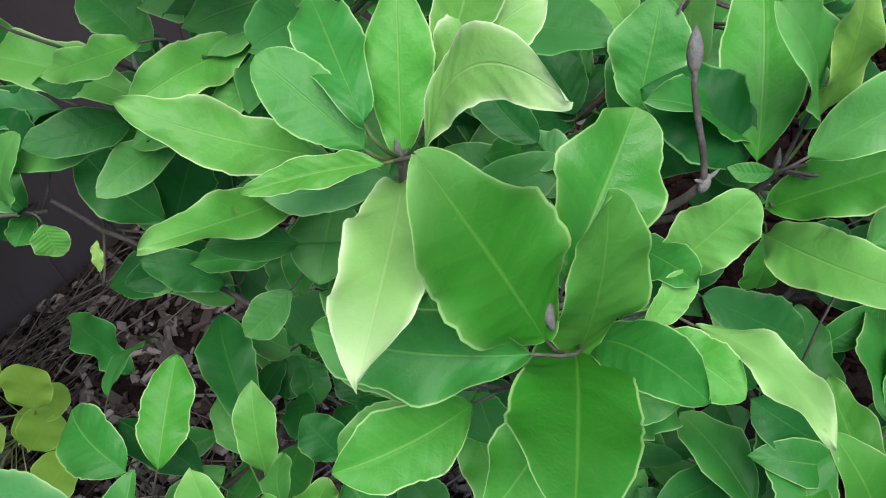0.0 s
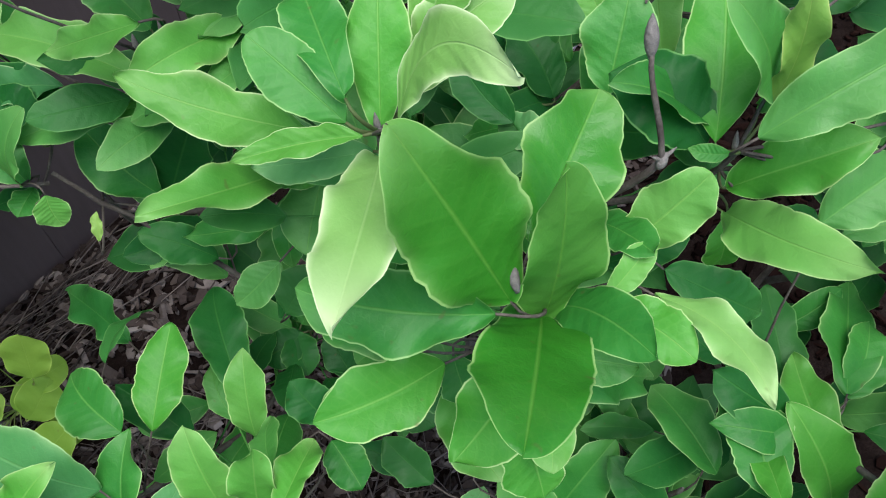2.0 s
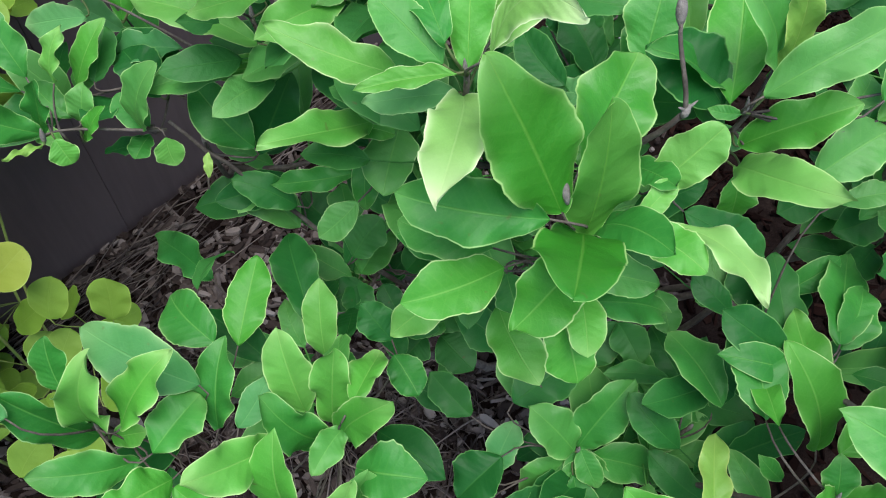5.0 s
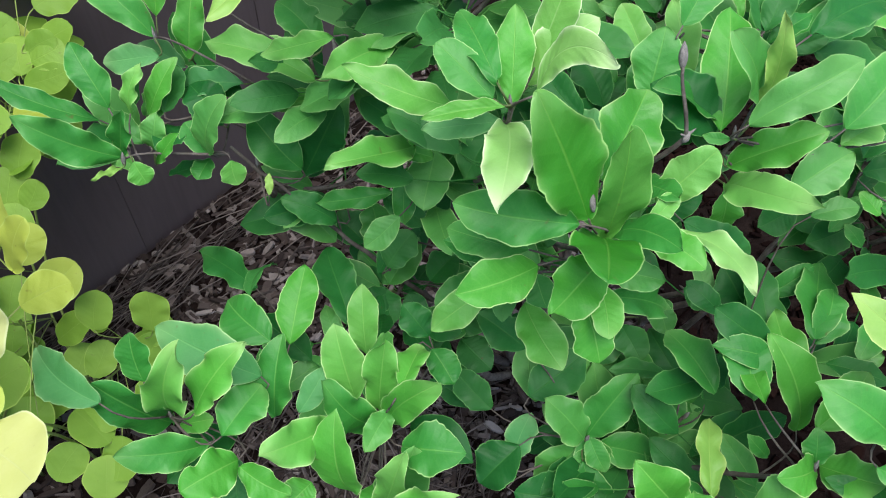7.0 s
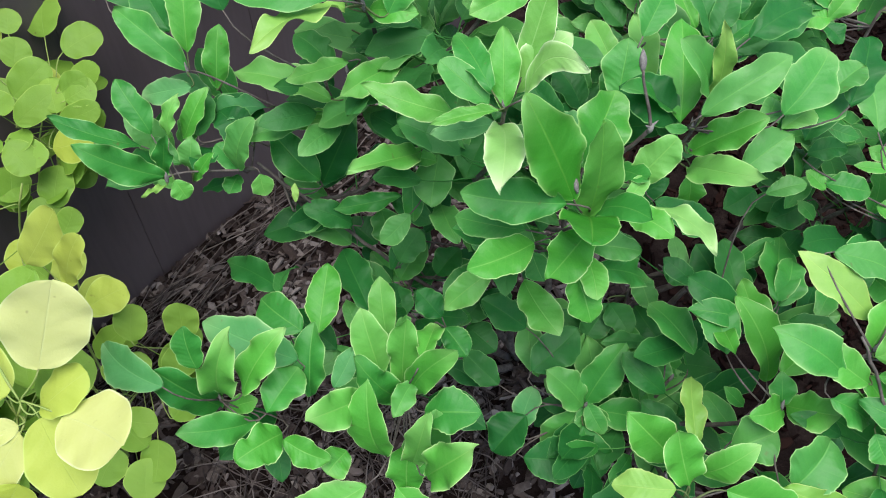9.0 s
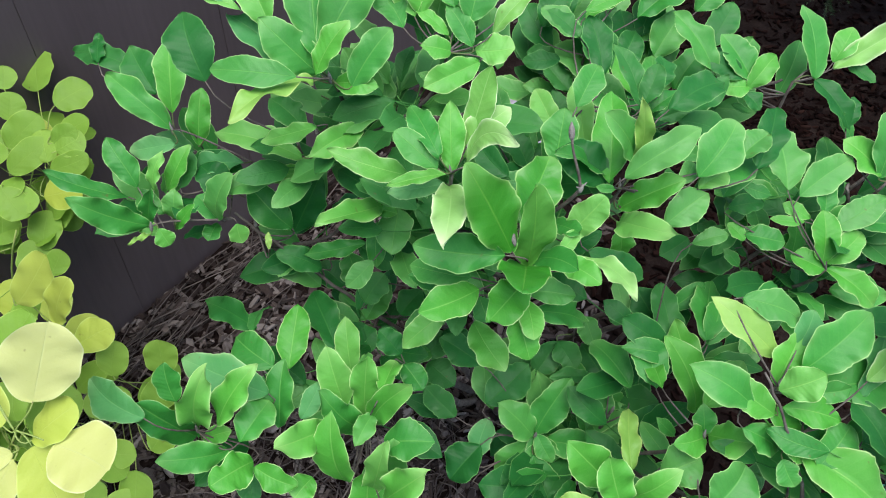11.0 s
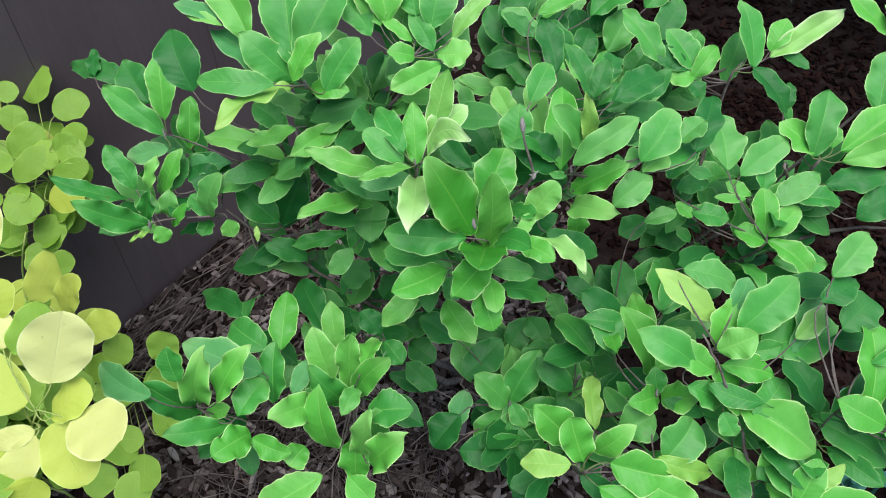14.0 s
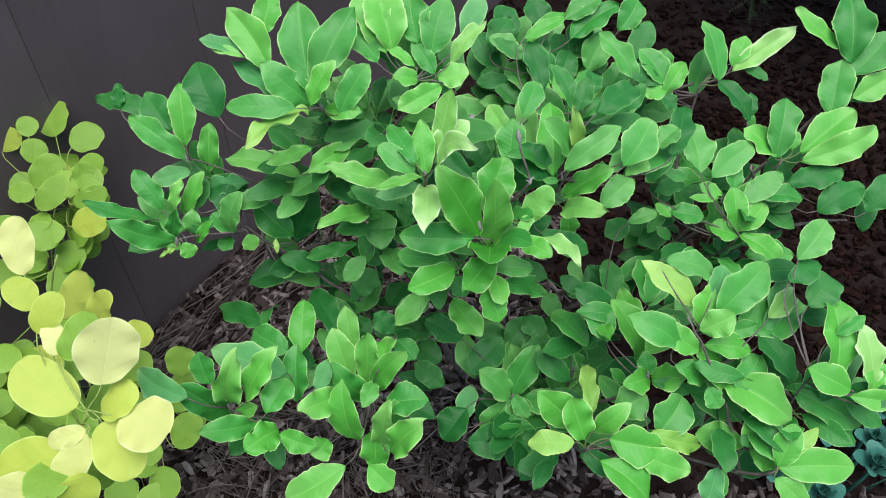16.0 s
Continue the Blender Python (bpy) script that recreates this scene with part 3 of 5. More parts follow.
leaf(s, (-0.151, 0.384, 0.988), (-0.089, 0.458, 1.064), 0.054, GREEN, notch=(1.0, 0.5, 0.0))
leaf(s, (-0.168, 0.382, 0.954), (-0.271, 0.440, 0.994), 0.045, DULL, ripple=0.05)
leaf(s, (-0.173, 0.302, 1.006), (-0.260, 0.310, 1.006), 0.035, GREEN)
leaf(s, (-0.114, 0.352, 0.966), (-0.073, 0.381, 1.020), 0.041, GREEN)
leaf(s, (-0.156, 0.346, 0.978), (-0.117, 0.374, 1.031), 0.033, YOUNG)
leaf(s, (-0.162, 0.334, 0.976), (-0.231, 0.247, 0.994), 0.036, GOLD, bend=0.1, ripple=0.05)
leaf(s, (-0.140, 0.368, 0.954), (-0.086, 0.346, 0.966), 0.029, YOUNG)
leaf(s, (-0.249, 0.418, 1.014), (-0.294, 0.429, 1.022), 0.015, YOUNG)
leaf(s, (-0.220, 0.440, 1.038), (-0.206, 0.484, 1.082), 0.038, YOUNG)
s = sprig(-0.200, 0.400, 0.840, 3, 0.1)
leaf(s, (-0.371, 0.473, 0.758), (-0.414, 0.470, 0.789), 0.028, DULL)
leaf(s, (-0.192, 0.413, 0.851), (-0.238, 0.442, 0.877), 0.040, GREEN)
leaf(s, (-0.170, 0.444, 0.878), (-0.138, 0.427, 0.863), 0.037, GREEN, blunt=0.5)
leaf(s, (-0.285, 0.415, 0.786), (-0.368, 0.420, 0.764), 0.035, DULL)
leaf(s, (-0.363, 0.343, 0.747), (-0.344, 0.395, 0.738), 0.038, DEEP)
s = sprig(0.085, 0.400, 0.800, 2, 0)
leaf(s, (0.090, 0.431, 0.820), (0.100, 0.458, 0.838), 0.024, DEEP)
leaf(s, (0.057, 0.446, 0.832), (0.072, 0.433, 0.822), 0.022, DEEP)
leaf(s, (0.014, 0.342, 0.764), (0.050, 0.369, 0.780), 0.037, DEEP)
leaf(s, (0.042, 0.353, 0.770), (0.065, 0.335, 0.758), 0.024, GREEN)
leaf(s, (-0.009, 0.381, 0.784), (-0.035, 0.337, 0.746), 0.046, DEEP)
leaf(s, (0.104, 0.404, 0.803), (0.067, 0.445, 0.840), 0.044, DEEP)
s = sprig(-0.387, 0.315, 0.758, 0, 0.1, start=(-0.290, 0.355, 0.740))
leaf(s, (-0.396, 0.323, 0.757), (-0.459, 0.288, 0.832), 0.040, GREEN, sickle=-0.04)
leaf(s, (-0.439, 0.374, 0.759), (-0.523, 0.357, 0.813), 0.029, GREEN, sickle=-0.05)
leaf(s, (-0.411, 0.363, 0.790), (-0.447, 0.400, 0.837), 0.036, GREEN)
leaf(s, (-0.395, 0.376, 0.772), (-0.377, 0.396, 0.821), 0.020, YOUNG, ripple=0.06)
leaf(s, (-0.382, 0.390, 0.760), (-0.349, 0.420, 0.813), 0.030, YOUNG)
leaf(s, (-0.399, 0.332, 0.746), (-0.376, 0.329, 0.815), 0.024, GREEN)
leaf(s, (-0.375, 0.361, 0.730), (-0.368, 0.376, 0.772), 0.030, GREEN)
leaf(s, (-0.364, 0.339, 0.733), (-0.332, 0.342, 0.778), 0.018, YOUNG)
leaf(s, (-0.311, 0.351, 0.742), (-0.287, 0.363, 0.813), 0.043, GREEN, blunt=0.55, notch=(1.0, 0.5, 0.0), sickle=0.0)
leaf(s, (-0.323, 0.376, 0.709), (-0.331, 0.348, 0.702), 0.029, GREEN)
leaf(s, (-0.378, 0.319, 0.752), (-0.368, 0.312, 0.730), 0.026, YOUNG, blunt=0.5)
leaf(s, (-0.387, 0.309, 0.754), (-0.403, 0.277, 0.767), 0.008, GOLD, ripple=0.08)
leaf(s, (-0.279, 0.332, 0.754), (-0.275, 0.325, 0.725), 0.028, YOUNG)
leaf(s, (-0.235, 0.303, 0.737), (-0.236, 0.317, 0.755), 0.009, GOLD, ripple=0.06)
s = sprig(-0.330, 0.390, 0.760, 0, 0, start=(-0.250, 0.400, 0.720))
leaf(s, (-0.284, 0.416, 0.777), (-0.363, 0.430, 0.773), 0.035, DEEP)
leaf(s, (-0.366, 0.390, 0.761), (-0.360, 0.431, 0.796), 0.038, DEEP)
leaf(s, (-0.311, 0.359, 0.733), (-0.344, 0.383, 0.754), 0.034, GREEN)
leaf(s, (-0.301, 0.384, 0.754), (-0.342, 0.415, 0.782), 0.046, DEEP)
leaf(s, (-0.387, 0.366, 0.739), (-0.427, 0.387, 0.758), 0.030, GREEN)
leaf(s, (-0.394, 0.343, 0.719), (-0.426, 0.353, 0.728), 0.020, YOUNG)
s = sprig(-0.376, 0.438, 0.821, 0, 0.1, start=(-0.230, 0.420, 0.760))
leaf(s, (-0.381, 0.442, 0.825), (-0.460, 0.481, 0.881), 0.041, GREEN)
leaf(s, (-0.379, 0.465, 0.837), (-0.382, 0.522, 0.912), 0.041, YOUNG)
leaf(s, (-0.348, 0.445, 0.792), (-0.341, 0.487, 0.857), 0.034, YOUNG)
leaf(s, (-0.438, 0.513, 0.864), (-0.540, 0.567, 0.856), 0.039, DEEP)
leaf(s, (-0.402, 0.481, 0.853), (-0.445, 0.538, 0.886), 0.047, DEEP)
leaf(s, (-0.483, 0.515, 0.875), (-0.492, 0.563, 0.889), 0.022, DEEP, ripple=0.06)
leaf(s, (-0.377, 0.430, 0.804), (-0.440, 0.427, 0.792), 0.032, DULL)
s = sprig(-0.309, 0.106, 0.615, 1, 0.05)
leaf(s, (-0.354, 0.084, 0.684), (-0.422, 0.125, 0.697), 0.041, DULL)
leaf(s, (-0.223, 0.146, 0.639), (-0.335, 0.178, 0.666), 0.056, DULL)
leaf(s, (-0.227, 0.197, 0.622), (-0.289, 0.247, 0.621), 0.052, GREEN)
leaf(s, (-0.210, 0.210, 0.608), (-0.205, 0.289, 0.640), 0.046, YOUNG, blunt=0.85, sickle=0.0)
leaf(s, (-0.211, 0.130, 0.594), (-0.208, 0.184, 0.660), 0.046, GREEN)
leaf(s, (-0.291, 0.325, 0.537), (-0.386, 0.392, 0.513), 0.044, DEEP)
leaf(s, (-0.270, 0.272, 0.597), (-0.262, 0.346, 0.560), 0.025, DEEP)
leaf(s, (-0.329, 0.121, 0.660), (-0.342, 0.149, 0.697), 0.037, GREEN, notch=(1.0, 0.5, 0.0))
leaf(s, (-0.306, 0.112, 0.621), (-0.275, 0.111, 0.742), 0.044, YOUNG, notch=(-1.0, 0.7, 0.3), ripple=0.05)
leaf(s, (-0.275, 0.104, 0.641), (-0.226, 0.139, 0.714), 0.040, YOUNG, ripple=0.05, blunt=0.9)
leaf(s, (-0.316, 0.108, 0.600), (-0.361, 0.097, 0.693), 0.049, GREEN, sickle=0.0)
leaf(s, (-0.249, 0.090, 0.622), (-0.222, 0.141, 0.631), 0.046, GREEN, ripple=0.06, blunt=0.5)
leaf(s, (-0.308, 0.109, 0.586), (-0.268, 0.112, 0.605), 0.025, YOUNG)
leaf(s, (-0.268, 0.087, 0.602), (-0.339, 0.049, 0.642), 0.038, GREEN, blunt=0.7)
leaf(s, (-0.235, 0.074, 0.599), (-0.271, 0.029, 0.626), 0.047, YOUNG, ripple=0.06, blunt=0.5, notch=(1.0, 0.7, 0.35))
leaf(s, (-0.230, 0.067, 0.595), (-0.178, 0.046, 0.591), 0.033, YOUNG, ripple=0.05)
leaf(s, (-0.164, 0.069, 0.569), (-0.184, 0.041, 0.566), 0.039, YOUNG, ripple=0.08, blunt=0.45)
s = sprig(-0.096, 0.125, 0.621, 2, 0.15)
leaf(s, (-0.155, 0.260, 0.582), (-0.200, 0.360, 0.589), 0.049, DEEP)
leaf(s, (-0.060, 0.204, 0.652), (-0.087, 0.222, 0.677), 0.035, DEEP, ripple=0.06)
leaf(s, (-0.127, 0.211, 0.596), (-0.137, 0.263, 0.650), 0.037, YOUNG, blunt=0.95, sickle=0.0, notch=(1.0, 0.5, 0.0))
leaf(s, (-0.176, 0.108, 0.644), (-0.155, 0.150, 0.666), 0.026, DULL)
leaf(s, (-0.127, 0.136, 0.637), (-0.147, 0.167, 0.711), 0.044, YOUNG, sickle=0.0)
leaf(s, (-0.102, 0.131, 0.618), (-0.096, 0.155, 0.713), 0.038, YOUNG, blunt=0.9)
leaf(s, (-0.078, 0.123, 0.684), (-0.065, 0.183, 0.665), 0.031, YOUNG)
leaf(s, (-0.108, 0.125, 0.603), (-0.153, 0.118, 0.698), 0.038, GREEN)
leaf(s, (-0.086, 0.120, 0.624), (-0.040, 0.108, 0.728), 0.037, YOUNG, blunt=0.6, sickle=-0.06)
leaf(s, (-0.088, 0.119, 0.640), (-0.106, 0.075, 0.642), 0.027, GREEN)
leaf(s, (-0.070, 0.090, 0.627), (-0.013, 0.080, 0.648), 0.050, GREEN, blunt=0.9)
leaf(s, (-0.141, 0.096, 0.647), (-0.186, 0.039, 0.700), 0.042, YOUNG, ripple=0.05, notch=(1.0, 0.5, 0.0))
leaf(s, (-0.120, 0.058, 0.583), (-0.135, 0.088, 0.693), 0.051, YOUNG, notch=(1.0, 0.75, 0.3), sickle=0.0)
leaf(s, (-0.089, 0.058, 0.561), (-0.068, 0.060, 0.680), 0.034, YOUNG, blunt=0.9)
leaf(s, (-0.070, 0.033, 0.587), (-0.019, 0.025, 0.681), 0.047, YOUNG, blunt=0.85)
leaf(s, (-0.094, 0.041, 0.524), (-0.090, 0.066, 0.598), 0.045, YOUNG)
leaf(s, (-0.104, 0.039, 0.536), (-0.072, 0.012, 0.512), 0.044, YOUNG)
leaf(s, (-0.147, 0.040, 0.535), (-0.235, 0.012, 0.501), 0.054, YOUNG)
leaf(s, (-0.054, 0.187, 0.652), (-0.028, 0.155, 0.640), 0.034, GREEN)
s = sprig(0.315, 0.094, 0.647, 4, 0.2)
leaf(s, (0.338, 0.196, 0.625), (0.326, 0.293, 0.622), 0.042, YOUNG)
leaf(s, (0.333, 0.167, 0.594), (0.285, 0.216, 0.686), 0.051, YOUNG, blunt=0.7)
leaf(s, (0.325, 0.135, 0.659), (0.379, 0.188, 0.677), 0.042, YOUNG)
leaf(s, (0.264, 0.142, 0.682), (0.270, 0.217, 0.636), 0.026, YOUNG)
leaf(s, (0.318, 0.101, 0.644), (0.313, 0.122, 0.676), 0.030, GREEN)
leaf(s, (0.325, 0.103, 0.638), (0.361, 0.071, 0.676), 0.044, YOUNG)
leaf(s, (0.321, 0.101, 0.638), (0.273, 0.075, 0.663), 0.037, YOUNG)
leaf(s, (0.244, 0.091, 0.563), (0.254, 0.181, 0.571), 0.031, GOLD, ripple=0.05)
leaf(s, (0.209, 0.067, 0.576), (0.154, 0.094, 0.626), 0.053, YOUNG)
leaf(s, (0.214, 0.024, 0.600), (0.190, 0.057, 0.668), 0.048, YOUNG)
leaf(s, (0.230, 0.040, 0.599), (0.273, 0.041, 0.664), 0.036, YOUNG)
leaf(s, (0.267, 0.067, 0.603), (0.316, 0.079, 0.622), 0.054, GREEN)
s = sprig(0.368, 0.098, 0.756, 3, 0.2)
leaf(s, (0.370, 0.135, 0.768), (0.295, 0.175, 0.817), 0.037, GOLD, blunt=0.9)
leaf(s, (0.432, 0.107, 0.749), (0.536, 0.130, 0.756), 0.061, GREEN)
leaf(s, (0.395, 0.110, 0.777), (0.466, 0.154, 0.823), 0.056, GREEN, sickle=0.0)
leaf(s, (0.370, 0.106, 0.752), (0.395, 0.149, 0.793), 0.043, YOUNG)
leaf(s, (0.405, 0.096, 0.749), (0.452, 0.100, 0.755), 0.026, GREEN)
leaf(s, (0.369, 0.092, 0.760), (0.408, 0.092, 0.790), 0.040, YOUNG)
leaf(s, (0.379, 0.082, 0.738), (0.438, 0.071, 0.732), 0.035, YOUNG)
leaf(s, (0.367, 0.078, 0.731), (0.315, 0.105, 0.756), 0.039, YOUNG)
leaf(s, (0.371, 0.086, 0.726), (0.403, 0.065, 0.693), 0.038, YOUNG)
leaf(s, (0.406, 0.049, 0.692), (0.484, -0.008, 0.677), 0.065, YOUNG, blunt=0.85)
s = sprig(0.136, 0.188, 0.474, 8, 0.25)
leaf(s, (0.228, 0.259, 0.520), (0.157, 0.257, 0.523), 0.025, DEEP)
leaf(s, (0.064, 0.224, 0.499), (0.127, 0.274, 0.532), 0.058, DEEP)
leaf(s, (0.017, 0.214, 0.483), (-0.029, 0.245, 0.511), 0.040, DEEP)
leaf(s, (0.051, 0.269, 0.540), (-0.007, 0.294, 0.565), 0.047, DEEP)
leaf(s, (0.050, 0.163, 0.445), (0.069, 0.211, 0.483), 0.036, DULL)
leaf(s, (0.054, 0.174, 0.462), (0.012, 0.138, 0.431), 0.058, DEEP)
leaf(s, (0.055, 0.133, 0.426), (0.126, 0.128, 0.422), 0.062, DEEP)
leaf(s, (0.136, 0.164, 0.453), (0.161, 0.114, 0.409), 0.050, GREEN)
leaf(s, (0.156, 0.189, 0.457), (0.244, 0.185, 0.432), 0.046, GREEN)
leaf(s, (0.139, 0.193, 0.480), (0.184, 0.240, 0.552), 0.050, GREEN, blunt=0.8)
leaf(s, (0.130, 0.186, 0.480), (0.079, 0.204, 0.536), 0.049, GREEN)
leaf(s, (0.140, 0.189, 0.474), (0.161, 0.155, 0.455), 0.030, GREEN)
leaf(s, (0.138, 0.194, 0.469), (0.156, 0.161, 0.422), 0.054, GREEN)
leaf(s, (0.132, 0.191, 0.458), (0.084, 0.160, 0.405), 0.052, GREEN)
s = sprig(0.330, 0.220, 0.600, 3, 0.2)
leaf(s, (0.361, 0.260, 0.629), (0.397, 0.371, 0.621), 0.053, GREEN)
leaf(s, (0.367, 0.259, 0.618), (0.394, 0.320, 0.635), 0.046, GREEN)
leaf(s, (0.326, 0.271, 0.597), (0.317, 0.362, 0.622), 0.046, DEEP)
leaf(s, (0.265, 0.155, 0.658), (0.254, 0.244, 0.663), 0.052, GREEN)
s = sprig(0.240, 0.200, 0.530, 4, 0.2)
leaf(s, (0.282, 0.249, 0.488), (0.284, 0.304, 0.497), 0.032, GREEN, blunt=0.5, notch=(1.0, 0.5, 0.0))
leaf(s, (0.250, 0.270, 0.496), (0.215, 0.330, 0.510), 0.048, DEEP, notch=(1.0, 0.5, 0.0))
leaf(s, (0.278, 0.243, 0.470), (0.198, 0.254, 0.513), 0.037, GREEN)
leaf(s, (0.291, 0.228, 0.373), (0.243, 0.251, 0.480), 0.056, GREEN, blunt=0.7)
s = sprig(0.440, -0.015, 0.630, 2, 0.2)
leaf(s, (0.389, -0.036, 0.606), (0.371, -0.070, 0.571), 0.038, DULL)
leaf(s, (0.433, -0.006, 0.613), (0.376, 0.023, 0.603), 0.045, YOUNG)
leaf(s, (0.438, -0.022, 0.623), (0.478, -0.040, 0.608), 0.030, YOUNG)
leaf(s, (0.439, -0.016, 0.620), (0.443, 0.016, 0.671), 0.035, YOUNG)
s = sprig(0.454, -0.062, 0.639, 2, 0.2)
leaf(s, (0.474, -0.046, 0.656), (0.514, -0.024, 0.681), 0.021, GOLD)
leaf(s, (0.454, -0.070, 0.631), (0.495, -0.099, 0.605), 0.037, YOUNG)
leaf(s, (0.462, -0.059, 0.643), (0.558, -0.064, 0.644), 0.050, YOUNG, notch=(1.0, 0.5, 0.0))
leaf(s, (0.457, -0.055, 0.646), (0.484, -0.018, 0.684), 0.039, YOUNG, notch=(1.0, 0.5, 0.0))
s = sprig(0.210, 0.000, 0.625, 4, 0.25)
leaf(s, (0.317, 0.017, 0.626), (0.356, 0.055, 0.653), 0.059, GREEN, blunt=0.5)
leaf(s, (0.189, 0.012, 0.619), (0.128, 0.020, 0.608), 0.036, GOLD)
leaf(s, (0.302, 0.011, 0.632), (0.382, 0.008, 0.598), 0.031, GOLD)
leaf(s, (0.228, -0.018, 0.609), (0.294, -0.064, 0.568), 0.051, YOUNG)
leaf(s, (0.245, 0.005, 0.632), (0.317, -0.010, 0.623), 0.058, YOUNG)
leaf(s, (0.284, -0.011, 0.619), (0.352, -0.034, 0.601), 0.047, YOUNG)
s = sprig(0.400, 0.060, 0.720, 3, 0.1, start=(0.415, 0.038, 0.600))
leaf(s, (0.330, 0.176, 0.816), (0.406, 0.165, 0.791), 0.042, GREEN)
leaf(s, (0.392, 0.135, 0.785), (0.416, 0.173, 0.801), 0.029, DULL)
leaf(s, (0.468, 0.098, 0.750), (0.506, 0.166, 0.797), 0.034, DULL)
leaf(s, (0.468, 0.104, 0.767), (0.509, 0.139, 0.786), 0.030, PALE)
leaf(s, (0.414, 0.032, 0.695), (0.458, 0.074, 0.718), 0.044, GREEN)
leaf(s, (0.470, 0.060, 0.710), (0.510, 0.090, 0.712), 0.033, GREEN)
leaf(s, (0.473, 0.059, 0.700), (0.524, 0.049, 0.672), 0.033, GREEN)
leaf(s, (0.337, 0.073, 0.709), (0.387, 0.063, 0.678), 0.038, GREEN)
leaf(s, (0.379, 0.057, 0.703), (0.408, 0.044, 0.691), 0.024, YOUNG)
leaf(s, (0.381, 0.043, 0.690), (0.394, 0.020, 0.673), 0.029, GREEN)
leaf(s, (0.509, -0.003, 0.665), (0.576, -0.029, 0.645), 0.042, GREEN)
leaf(s, (0.493, 0.034, 0.691), (0.583, -0.018, 0.667), 0.052, GREEN)
s = sprig(0.490, 0.000, 0.765, 4, 0.2, start=(0.500, 0.030, 0.600))
leaf(s, (0.493, 0.078, 0.821), (0.540, 0.110, 0.831), 0.048, DEEP, blunt=0.5)
leaf(s, (0.468, 0.098, 0.847), (0.515, 0.126, 0.855), 0.033, DEEP)
leaf(s, (0.483, 0.122, 0.865), (0.531, 0.165, 0.888), 0.043, GREEN)
leaf(s, (0.518, 0.039, 0.805), (0.557, 0.054, 0.822), 0.019, GREEN)
leaf(s, (0.514, -0.004, 0.755), (0.529, 0.092, 0.824), 0.052, YOUNG)
leaf(s, (0.533, -0.014, 0.755), (0.478, 0.010, 0.774), 0.043, YOUNG)
leaf(s, (0.560, -0.011, 0.759), (0.551, 0.048, 0.816), 0.039, PALE)
leaf(s, (0.562, -0.019, 0.751), (0.566, 0.017, 0.786), 0.033, YOUNG)
leaf(s, (0.536, -0.020, 0.748), (0.598, -0.031, 0.742), 0.028, YOUNG)
s = sprig(0.508, 0.310, 0.720, 10, 0.4)
leaf(s, (0.474, 0.383, 0.788), (0.541, 0.419, 0.823), 0.046, GREEN)
leaf(s, (0.375, 0.369, 0.772), (0.424, 0.375, 0.778), 0.030, DEEP)
leaf(s, (0.399, 0.343, 0.748), (0.453, 0.336, 0.743), 0.038, GREEN)
leaf(s, (0.397, 0.338, 0.744), (0.375, 0.354, 0.758), 0.021, YOUNG)
leaf(s, (0.328, 0.333, 0.738), (0.376, 0.342, 0.748), 0.025, GREEN)
leaf(s, (0.476, 0.357, 0.762), (0.431, 0.359, 0.764), 0.015, YOUNG)
leaf(s, (0.485, 0.363, 0.763), (0.450, 0.380, 0.773), 0.022, YOUNG)
leaf(s, (0.505, 0.367, 0.770), (0.504, 0.403, 0.804), 0.032, GREEN)
leaf(s, (0.548, 0.353, 0.766), (0.614, 0.344, 0.764), 0.034, GREEN)
leaf(s, (0.521, 0.350, 0.759), (0.587, 0.379, 0.790), 0.040, GREEN)
leaf(s, (0.504, 0.310, 0.720), (0.462, 0.325, 0.730), 0.039, YOUNG)
leaf(s, (0.515, 0.311, 0.716), (0.578, 0.274, 0.684), 0.041, YOUNG)
leaf(s, (0.502, 0.317, 0.729), (0.502, 0.364, 0.777), 0.042, YOUNG, notch=(1.0, 0.5, 0.0))
leaf(s, (0.512, 0.318, 0.725), (0.557, 0.348, 0.755), 0.037, YOUNG)
s = sprig(0.587, 0.396, 0.803, 9, 0.4)
leaf(s, (0.600, 0.370, 0.778), (0.686, 0.376, 0.790), 0.045, DEEP)
leaf(s, (0.644, 0.334, 0.746), (0.721, 0.357, 0.774), 0.055, DEEP)
leaf(s, (0.722, 0.328, 0.746), (0.757, 0.368, 0.787), 0.045, DEEP)
leaf(s, (0.579, 0.406, 0.807), (0.601, 0.470, 0.873), 0.055, GREEN)
leaf(s, (0.580, 0.405, 0.809), (0.529, 0.440, 0.839), 0.051, YOUNG)
leaf(s, (0.605, 0.409, 0.816), (0.604, 0.431, 0.838), 0.024, YOUNG, blunt=0.5)
leaf(s, (0.624, 0.408, 0.813), (0.714, 0.451, 0.858), 0.055, YOUNG, notch=(1.0, 0.5, 0.0))
leaf(s, (0.625, 0.394, 0.804), (0.750, 0.424, 0.842), 0.049, YOUNG)
s = sprig(0.480, 0.535, 0.862, 8, 0.3)
leaf(s, (0.556, 0.554, 0.880), (0.597, 0.536, 0.864), 0.025, DEEP)
leaf(s, (0.538, 0.558, 0.884), (0.565, 0.594, 0.917), 0.035, YOUNG)
leaf(s, (0.412, 0.522, 0.849), (0.434, 0.504, 0.834), 0.028, DEEP)
leaf(s, (0.512, 0.534, 0.864), (0.561, 0.484, 0.818), 0.040, DEEP)
leaf(s, (0.556, 0.487, 0.820), (0.567, 0.521, 0.850), 0.025, DEEP)
leaf(s, (0.409, 0.539, 0.865), (0.352, 0.562, 0.885), 0.035, DEEP)
leaf(s, (0.370, 0.549, 0.864), (0.311, 0.612, 0.922), 0.042, GREEN, ripple=0.05)
